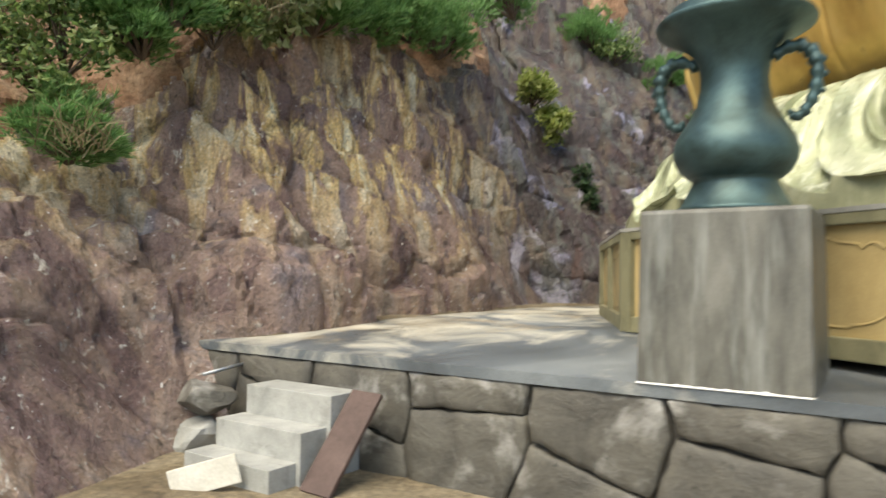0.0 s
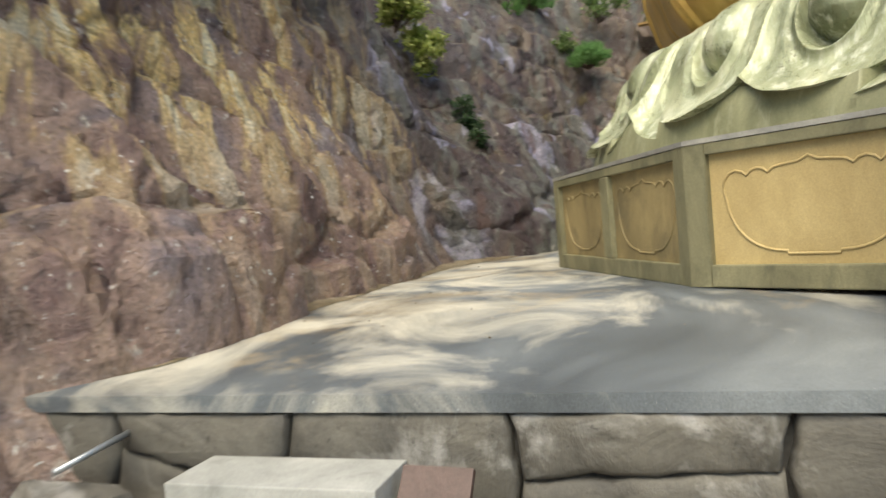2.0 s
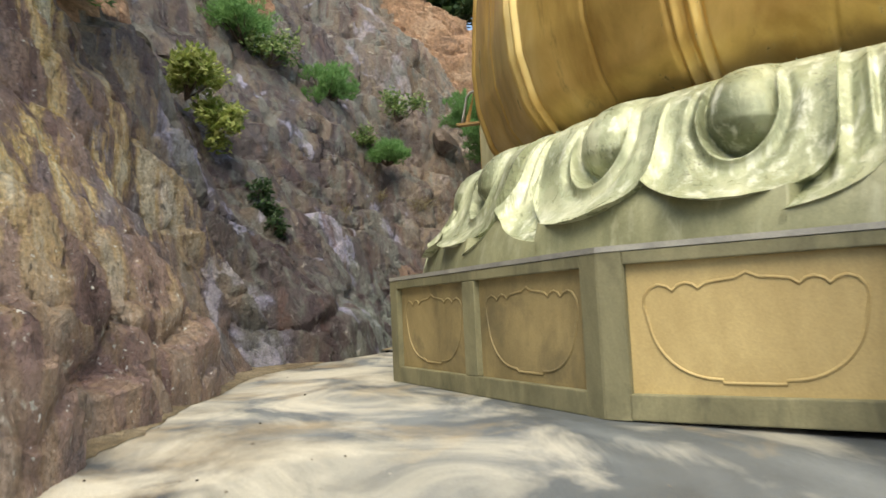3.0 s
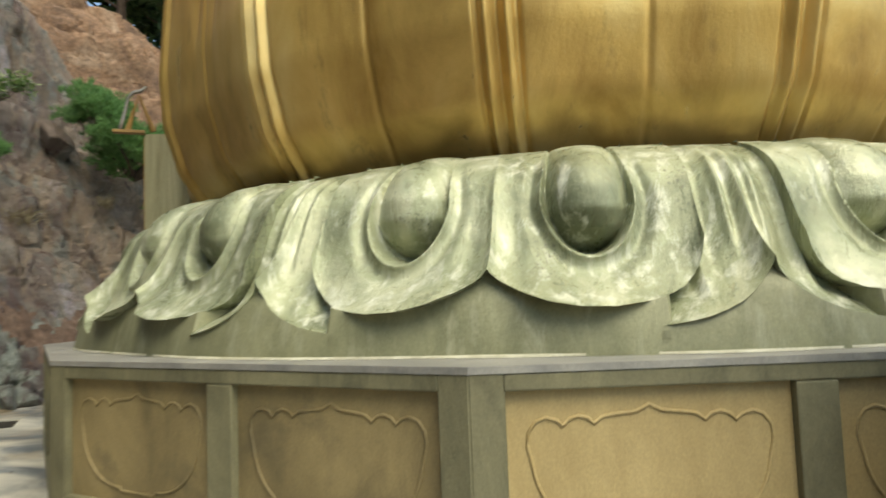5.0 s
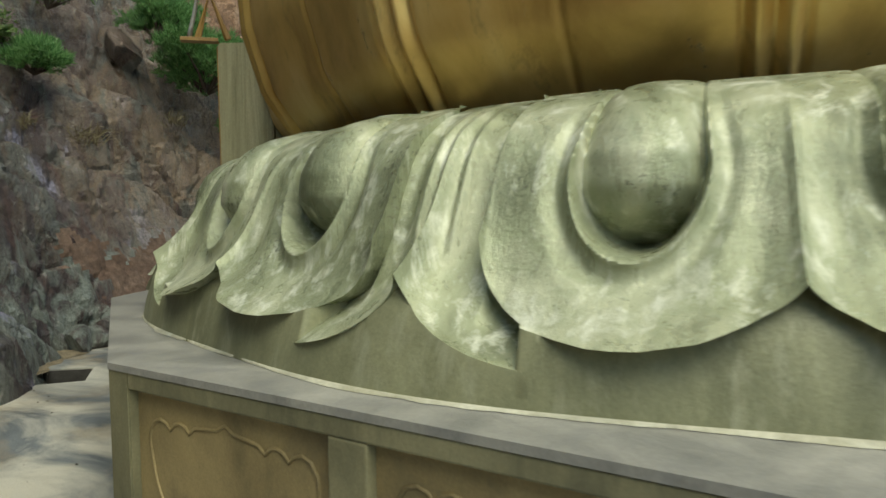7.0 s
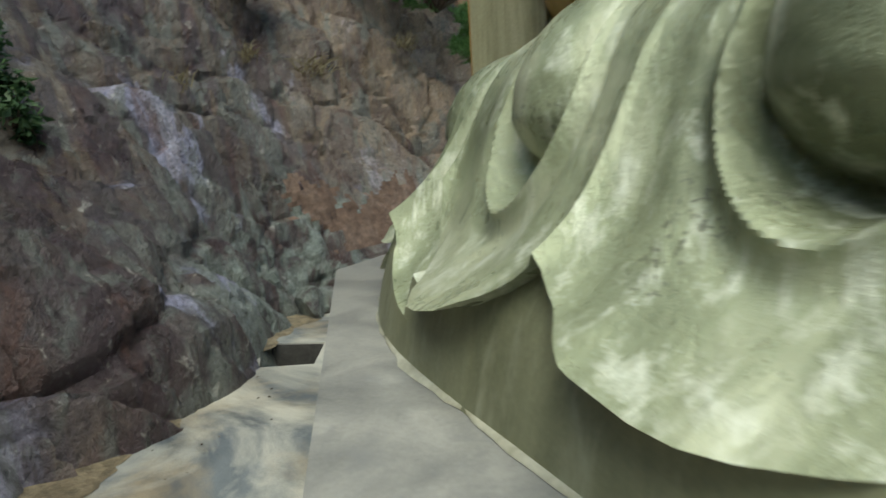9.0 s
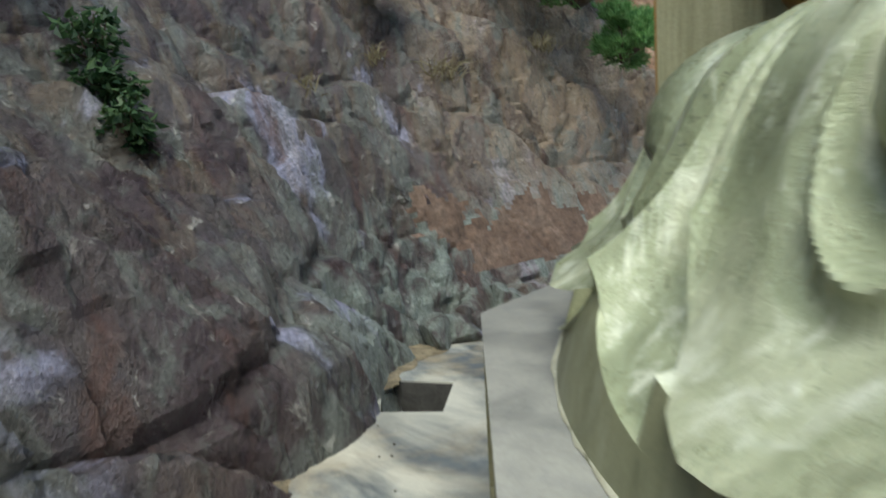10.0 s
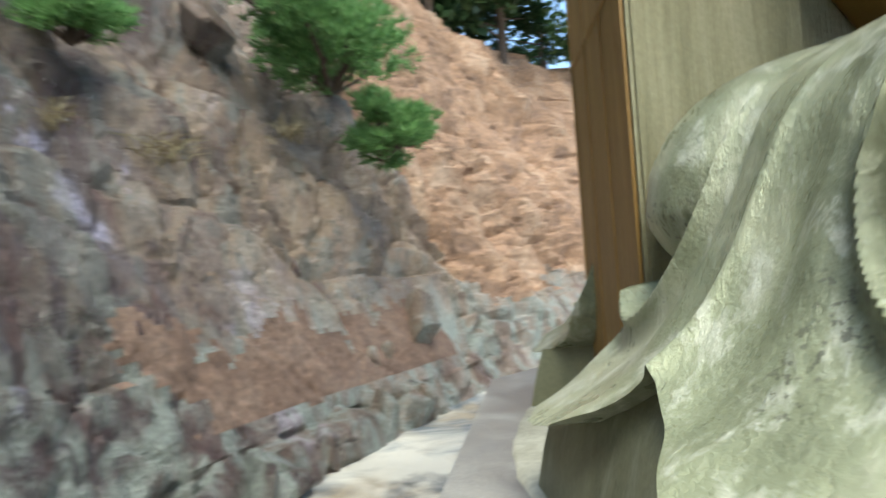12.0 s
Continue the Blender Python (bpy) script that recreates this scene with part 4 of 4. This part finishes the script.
for z, out, back, u in ((-0.325, 0.285, 0.27, 1.215), (-0.52, 0.505, 0.22, 1.18), (-0.70, 0.72, 0.215, 1.145)):
    c = front(u, out - back / 2)
    b = bmesh.new()
    box(b, (0.78, back + 0.012, z - GZ + 0.03), Matrix.Translation((c.x, c.y, (z + GZ - 0.03) / 2)) @ rotU, 0.006)
    part("step", b, STEPC, steps)


def board(name, label, a, b_, wide, thick, side, mat):
    """A plank from one end to the other; side: the direction of its width."""
    a, b_, side = Vector(a), Vector(b_), Vector(side).normalized()
    ob = thing(name, label, "board", a)
    ax = (b_ - a).normalized()
    side = (side - ax * side.dot(ax)).normalized()
    nr = ax.cross(side)
    c = (a + b_) / 2
    m = Matrix(((ax.x, side.x, nr.x, c.x), (ax.y, side.y, nr.y, c.y), (ax.z, side.z, nr.z, c.z), (0, 0, 0, 1)))
    q = bmesh.new()
    box(q, ((b_ - a).length, wide, thick), m, 0.004)
    part("plank", q, mat, ob)
    return ob


board("leaning_board", "dark red-brown weathered board leaning against the steps", front(1.74, 0.56, GZ + 0.0), front(1.76, 0.12, -0.31), 0.24, 0.03, U, DARKPLANK)
board("white_board", "dirty white board leaning on the lowest step", front(0.98, 0.98, GZ + 0.02), front(1.34, 0.78, -0.70), 0.17, 0.02, (0, 0, 1), WHITEB)


def boulder(name, label, c, size, seed, mat, cuts=3):
    r = random.Random(seed)
    ob = thing(name, label, "stone", c)
    q = bmesh.new()
    bmesh.ops.create_icosphere(q, subdivisions=cuts, radius=1.0)
    planes = [(Vector((r.gauss(0, 1), r.gauss(0, 1), r.gauss(0, 1))).normalized(), r.uniform(0.5, 0.8)) for _ in range(13)]
    for v in q.verts:
        p = v.co.copy()
        for nr, d in planes:
            t = p.dot(nr)
            if t > d:
                p -= nr * (t - d)
        p *= 1 + 0.07 * noise.noise(p * 2.3 + Vector((seed, 0, 0)))
        v.co = Vector(c) + Vector((p.x * size[0], p.y * size[1], p.z * size[2]))
    part("rock", q, mat, ob)
    return ob


a = front(0.34, 0.26)
boulder("rubble_stone", "rough pale grey stone on the ground beside the steps", (a.x, a.y, GZ + 0.09), (0.26, 0.20, 0.20), 5, STEPC)
a = front(0.33, 0.24)
boulder("rubble_stone", "rough dark grey stone stacked on another beside the steps", (a.x, a.y, GZ + 0.36), (0.28, 0.21, 0.18), 8, STONE)
pipe = thing("drain_pipe", "short grey steel pipe sticking out of the wall", "pipe")
b = bmesh.new()
tube(b, [front(0.42, -0.05, -0.245), front(0.36, 0.30, -0.30)], 0.013, 10)
part("tube", b, STEEL, pipe, smooth=True)

# ---------------------------------------------------------------- plants


def cloud(rng, r, flat=0.7):
    """A random place in an uneven, lobed crown."""
    while True:
        p = Vector((rng.uniform(-1, 1), rng.uniform(-1, 1), rng.uniform(-1, 1)))
        lim = 0.62 + 0.55 * noise.noise(p.normalized() * 1.9 + Vector((r * 31, r * 17, 3)))
        if p.length < lim + 0.1:
            return Vector((p.x * r, p.y * r, p.z * r * flat))


def stems(base, tips, thick):
    b = bmesh.new()
    for t in tips:
        t = Vector(t)
        mid = (Vector(base) + t) / 2 + Vector((0.05, -0.04, -0.06)) * (t - Vector(base)).length
        tube(b, [base, mid, t], [thick, thick * 0.7, thick * 0.3], 5)
    return b


def pine(name, label, c, r, tufts, seed, mat=None, flat=0.75, needle=0.11):
    rng = random.Random(seed)
    ob = thing(name, label, "bush", c, group="bushes on the cliff")
    base = Vector(c) + Vector((0, 0.1, -0.55 * r))
    hubs = [Vector(c) + cloud(rng, r * 0.85, flat) for _ in range(20)]
    tagged(part("stem", stems(base, hubs, 0.014 + 0.012 * r), BARK, ob), kind="stuff")
    vs, fs = [], []
    for _ in range(int(tufts * 1.9)):
        h = rng.choice(hubs)
        p = h + cloud(rng, r * 0.50, 0.55)
        axis = (p - base).normalized() + Vector((0, 0, 0.35))
        for _ in range(9):
            d = (axis + Vector((rng.gauss(0, 0.6), rng.gauss(0, 0.6), rng.gauss(0, 0.5)))).normalized()
            s = d.cross(Vector((rng.random(), rng.random(), 0.3))).normalized() * 0.008
            n = len(vs)
            l = needle * rng.uniform(0.7, 1.3)
            vs += [p - s, p + s, p + d * l]
            fs.append((n, n + 1, n + 2))
    raw("foliage", vs, fs, mat or PINE, ob)
    return ob


def leafy(name, label, c, r, leaves, seed, mat, size=0.05, flat=0.8, category="bush", group="bushes on the cliff", droop=0.0):
    rng = random.Random(seed)
    ob = thing(name, label, category, c, group=group)
    base = Vector(c) + Vector((0, 0.1, -0.6 * r))
    hubs = [Vector(c) + cloud(rng, r * 0.85, flat) for _ in range(10)]
    tagged(part("stem", stems(base, hubs, 0.010 + 0.010 * r), BARK, ob), kind="stuff")
    vs, fs = [], []
    for _ in range(leaves):
        p = rng.choice(hubs) + cloud(rng, r * 0.45, 0.8)
        d = Vector((rng.gauss(0, 1), rng.gauss(0, 1), rng.gauss(-droop, 0.6))).normalized()
        s = d.cross(Vector((rng.gauss(0, 0.4), rng.gauss(0, 0.4), 1))).normalized()
        up = d.cross(s) * 0.18
        l = size * rng.uniform(0.6, 1.4)
        n = len(vs)
        vs += [p, p + d * l * 0.5 + s * l * 0.28 + up * l, p + d * l, p + d * l * 0.5 - s * l * 0.28 + up * l]
        fs += [(n, n + 1, n + 2), (n, n + 2, n + 3)]
    raw("foliage", vs, fs, mat, ob)
    return ob


def grass(name, label, c, r, blades, seed, mat):
    rng = random.Random(seed)
    ob = thing(name, label, "grass tuft", c, group="grass tufts on the cliff")
    vs, fs = [], []
    for _ in range(blades):
        p = Vector(c) + Vector((rng.gauss(0, r * 0.35), rng.gauss(0, r * 0.35), rng.gauss(0, r * 0.15)))
        d = Vector((rng.gauss(0, 0.5), rng.gauss(-0.3, 0.4), rng.uniform(0.3, 1.0))).normalized()
        l = r * rng.uniform(0.5, 1.2)
        s = d.cross(Vector((rng.random(), 1, 0))).normalized() * 0.006
        tip = p + d * l + Vector((d.x, d.y, -0.5)) * l * 0.4
        n = len(vs)
        vs += [p - s, p + s, p + d * l * 0.6 + s * 0.8, p + d * l * 0.6 - s * 0.8, tip]
        fs += [(n, n + 1, n + 2, n + 3), (n + 3, n + 2, n + 4)]
    raw("foliage", vs, fs, mat, ob)
    return ob


def tree(name, label, c, height, r, leaves, seed, mat):
    rng = random.Random(seed)
    ob = thing(name, label, "tree", c, group="trees behind the crest")
    c = Vector(c)
    b = bmesh.new()
    tube(b, [c + Vector((0, 0, -0.4)), c + Vector((0.06, 0.04, height * 0.4)), c + Vector((0.1, 0, height * 0.75)), c + Vector((0.12, 0, height))], [0.12, 0.10, 0.06, 0.02], 8)
    hubs = []
    for k in range(16):
        z = height * (0.06 + 0.9 * k / 16)
        a = rng.uniform(0, 6.283)
        q = c + Vector((math.cos(a), math.sin(a), 0.25)) * r * rng.uniform(0.4, 0.95) * (1.1 - 0.6 * k / 16) + Vector((0, 0, z))
        hubs.append(q)
        tube(b, [c + Vector((0.08, 0.02, z * 0.92)), q], [0.03, 0.01], 5)
    part("trunk", b, BARK, ob)
    vs, fs = [], []
    for _ in range(leaves):
        p = rng.choice(hubs) + cloud(rng, r * 0.48, 0.7)
        d = Vector((rng.gauss(0, 1), rng.gauss(0, 1), rng.gauss(-0.2, 0.7))).normalized()
        s = d.cross(Vector((rng.gauss(0, 0.5), rng.gauss(0, 0.5), 1))).normalized()
        l = 0.28 * rng.uniform(0.6, 1.4)
        n = len(vs)
        vs += [p, p + d * l * 0.5 + s * l * 0.3, p + d * l, p + d * l * 0.5 - s * l * 0.3]
        fs.append((n, n + 1, n + 2, n + 3))
    raw("crown", vs, fs, mat, ob)
    return ob


GREENP = "dense bright green pine bush growing on the cliff"
pine("pine_bush", GREENP, (-3.95, -0.35, 2.95), 0.62, 620, 1)
pine("pine_bush", GREENP, (-3.0, 2.7, 4.0), 0.85, 800, 2)
pine("pine_bush", GREENP, (-2.35, 4.6, 4.35), 0.95, 800, 3)
pine("pine_bush", GREENP, (-4.35, -1.05, 1.55), 0.48, 480, 4)
pine("pine_bush", GREENP, (5.55, 9.25, 3.95), 1.0, 1100, 5, flat=0.6)
pine("pine_bush", GREENP, (4.75, 9.3, 4.5), 0.7, 700, 15, flat=0.5)
pine("pine_bush", GREENP, (6.02, 9.0, 3.02), 0.55, 620, 6, flat=0.7)
pine("pine_bush", GREENP, (1.85, 9.85, 4.95), 0.62, 560, 7)
pine("pine_bush", "dark green pine bush high on the cliff", (0.3, 9.6, 5.9), 0.8, 620, 8)
pine("pine_bush", GREENP, (2.9, 9.2, 3.55), 0.42, 320, 9)
pine("pine_bush", GREENP, (-3.5, 0.6, 3.8), 0.65, 700, 10)
pine("pine_bush", GREENP, (-2.6, 3.6, 4.2), 0.8, 700, 11)
pine("pine_bush", GREENP, (-4.3, -0.1, 3.4), 0.8, 700, 12)
pine("pine_bush", GREENP, (-1.3, 6.6, 5.6), 0.8, 600, 13)
pine("pine_bush", GREENP, (-3.6, 2.6, 4.9), 0.9, 700, 14)
pine("pine_bush", GREENP, (-3.4, 1.85, 3.65), 0.7, 700, 16)
pine("pine_bush", GREENP, (-4.15, -0.4, 2.6), 0.5, 500, 17)
pine("pine_bush", GREENP, (-2.85, 3.1, 4.1), 0.7, 600, 18)
leafy("thicket", "green leafy thicket with bare twigs above the soil bank", (-4.6, -1.1, 2.15), 0.55, 1100, 31, BROAD, 0.08)
leafy("thicket", "green leafy thicket with bare twigs above the soil bank", (-3.85, 0.3, 2.95), 0.55, 1100, 32, BROAD, 0.08)
leafy("cedar_shrub", "pale green drooping shrub hanging over the rock's top", (-3.45, 1.15, 3.35), 0.75, 2200, 21, CEDAR, 0.12, 0.7, droop=0.8)
leafy("thicket", "green leafy thicket with bare twigs above the soil bank", (-4.6, -0.8, 2.5), 0.75, 1300, 22, BROAD, 0.08)
leafy("thicket", "green leafy thicket with bare twigs above the soil bank", (-5.3, -2.2, 2.3), 0.9, 1300, 23, BROAD, 0.08)
leafy("thicket", "green leafy thicket with bare twigs above the soil bank", (-3.2, 1.9, 4.1), 0.8, 1200, 24, BROAD, 0.08)
leafy("pale_shrub", "yellow-green shrub growing in a cleft of the cliff", (-0.98, 7.2, 4.0), 0.6, 1700, 25, PALELEAF, 0.10)
leafy("pale_shrub", "yellow-green shrub growing in a cleft of the cliff", (-0.62, 7.3, 3.35), 0.5, 1500, 26, PALELEAF, 0.10)
leafy("green_shrub", "green leafy shrub on the upper cliff", (0.75, 9.6, 5.5), 0.65, 800, 27, BROAD, 0.10)
leafy("green_shrub", "green leafy shrub on the upper cliff", (2.45, 9.4, 3.85), 0.38, 500, 28, BROAD, 0.08)
leafy("green_shrub", "green leafy shrub on the upper cliff", (3.45, 9.9, 4.7), 0.5, 600, 29, BROAD, 0.09)
leafy("green_shrub", "green leafy shrub behind the pillar", (6.3, 10.0, 4.1), 0.5, 600, 30, BROAD, 0.09)
for c, r, sd in (((0.12, 6.8, 1.85), 0.20, 41), ((-0.02, 7.08, 2.4), 0.24, 42), ((0.05, 6.95, 2.1), 0.18, 43)):
    leafy("rock_fern", "drooping green fern on a rock ledge", c, r, 240, sd, DARKLEAF, 0.075, 0.9, "fern", "ferns on the cliff", 0.7)
for c, r, sd in (((3.5, 9.2, 2.5), 0.28, 51), ((2.55, 8.9, 2.6), 0.2, 52), ((1.6, 8.3, 2.2), 0.22, 53), ((-3.9, -1.4, 1.35), 0.35, 54), ((-3.35, 0.5, 3.0), 0.3, 55), ((5.0, 9.4, 2.9), 0.25, 56), ((7.4, 9.9, 4.2), 0.3, 57)):
    grass("grass_tuft", "dry yellowish grass tuft on the cliff", c, r, 70, sd, DRY)
for c, h, r, sd in (((8.2, 13.4, 8.2), 4.5, 1.9, 61), ((10.4, 13.4, 7.6), 4.5, 1.9, 62), ((12.6, 13.4, 7.2), 5.0, 2.0, 63), ((15.0, 13.0, 7.0), 5.0, 2.0, 64), ((9.2, 15.5, 8.2), 6.5, 2.2, 65), ((6.0, 13.6, 8.9), 4.5, 1.9, 66),
                    ((12.2, 16.0, 7.8), 7.0, 2.3, 67), ((15.5, 16.0, 7.4), 7.0, 2.3, 68), ((18.0, 13.5, 7.0), 6.0, 2.2, 69), ((4.0, 14.5, 10.0), 5.0, 2.0, 70)):
    tree("forest_tree", "dark green leafy tree behind the cliff's crest", c, h, r, 6000, sd, DARKLEAF)

# ---------------------------------------------------------------- loose rocks by the cliff's foot
rng = random.Random(77)
for i in range(17):
    st = 11.75 + 2.35 * i / 16 + rng.uniform(-0.05, 0.05)
    a = along(st)
    h = rng.uniform(0.12, 0.34)
    w = rng.uniform(0.14, 0.30)
    boulder("cliff_foot_rock", "pale grey-green broken rock at the cliff's foot", (a[0] + rng.uniform(0, 0.1), a[1] - rng.uniform(-0.08, 0.05), h * 0.55), (w, rng.uniform(0.14, 0.24), h), rng.randint(1, 999), ROCK)
boulder("perched_boulder", "large grey-brown boulder stuck in the slope", (4.5, 9.95, 4.0), (0.38, 0.36, 0.34), 12, ROCK)
boulder("scree_rock", "pale angular rock standing in the gravel", (6.5, 9.05, 0.95), (0.28, 0.2, 0.38), 13, ROCK)
boulder("scree_rock", "pale angular rock standing in the gravel", (5.45, 8.85, 0.66), (0.10, 0.1, 0.16), 14, ROCK)
boulder("scree_rock", "pale angular rock standing in the gravel", (5.75, 8.9, 0.68), (0.08, 0.08, 0.13), 15, ROCK)

# ---------------------------------------------------------------- ornament on the pillar's top
orn = thing("gilt_ornament", "brown gilt bracket with a pale curling strip on the pillar", "ornament", (PC.x, PC.y, PZ))
b = bmesh.new()
box(b, (0.30, 0.10, 0.03), Matrix.Translation((PC.x - 0.10, PC.y + 0.10, PZ + 0.016)) @ Matrix.Rotation(radians(140), 4, "Z"), 0.004)
part("bracket", b, BROWNW, orn)
b = bmesh.new()
left = Vector((-0.8, 0.6, 0))
tube(b, [Vector((PC.x, PC.y, PZ)) + left * a + Vector((0, 0, z)) for a, z in ((0.22, 0.03), (0.20, 0.12), (0.17, 0.24), (0.15, 0.36), (0.10, 0.42), (0.03, 0.44), (-0.02, 0.49))], [0.02, 0.018, 0.016, 0.016, 0.018, 0.02, 0.012], 6)
part("strip", b, CAPC, orn, "pale curling strip", smooth=True)
b = bmesh.new()
q = Vector((PC.x, PC.y, PZ)) + left * 0.03
tube(b, [q + Vector((0, 0, 0.03)) + left * 0.12, q + Vector((0, 0, 0.40)) + left * 0.02, q + Vector((0, 0, 0.03)) - left * 0.12], [0.03, 0.02, 0.03], 6)
part("frame", b, BROWNW, orn)

# ---------------------------------------------------------------- chips and fallen leaves on the terrace
rng = random.Random(91)
vs, fs = [], []
while len(fs) < 300:
    st = rng.uniform(4.8, 11.5)
    a = along(st)
    b2 = along(st + 0.02)
    ln = math.hypot(*(b2 - a)[:2])
    d = abs(rng.gauss(0, 0.9))
    x, y = a[0] + (b2 - a)[1] / ln * d, a[1] - (b2 - a)[0] / ln * d
    inside = -(Vector((x, y, 0)) - P0).dot(N)
    if inside < 0.1 or (Vector((x, y, 0)) - Vector((CX, CY, 0))).length < RC + 0.03:
        continue
    z = EZ * max(0.0, 1 - inside / 2.1) + 0.002
    r = rng.uniform(0.004, 0.012)
    n = len(vs)
    t = rng.uniform(0, 6.28)
    vs += [(x + r * math.cos(t + k * 1.57) * rng.uniform(0.6, 1.2), y + r * math.sin(t + k * 1.57) * rng.uniform(0.6, 1.2), z) for k in range(4)] + [(x, y, z + r * 0.6)]
    fs += [(n + k, n + (k + 1) % 4, n + 4) for k in range(4)]
tagged(raw("stone_chips", vs, fs, make_leaf("mixed_chips", (0.05, 0.04, 0.03), (0.16, 0.12, 0.08), (0.5, 0.48, 0.44))), "pale stone chips and leaf bits scattered on the slab", "stone chips", kind="stuff")
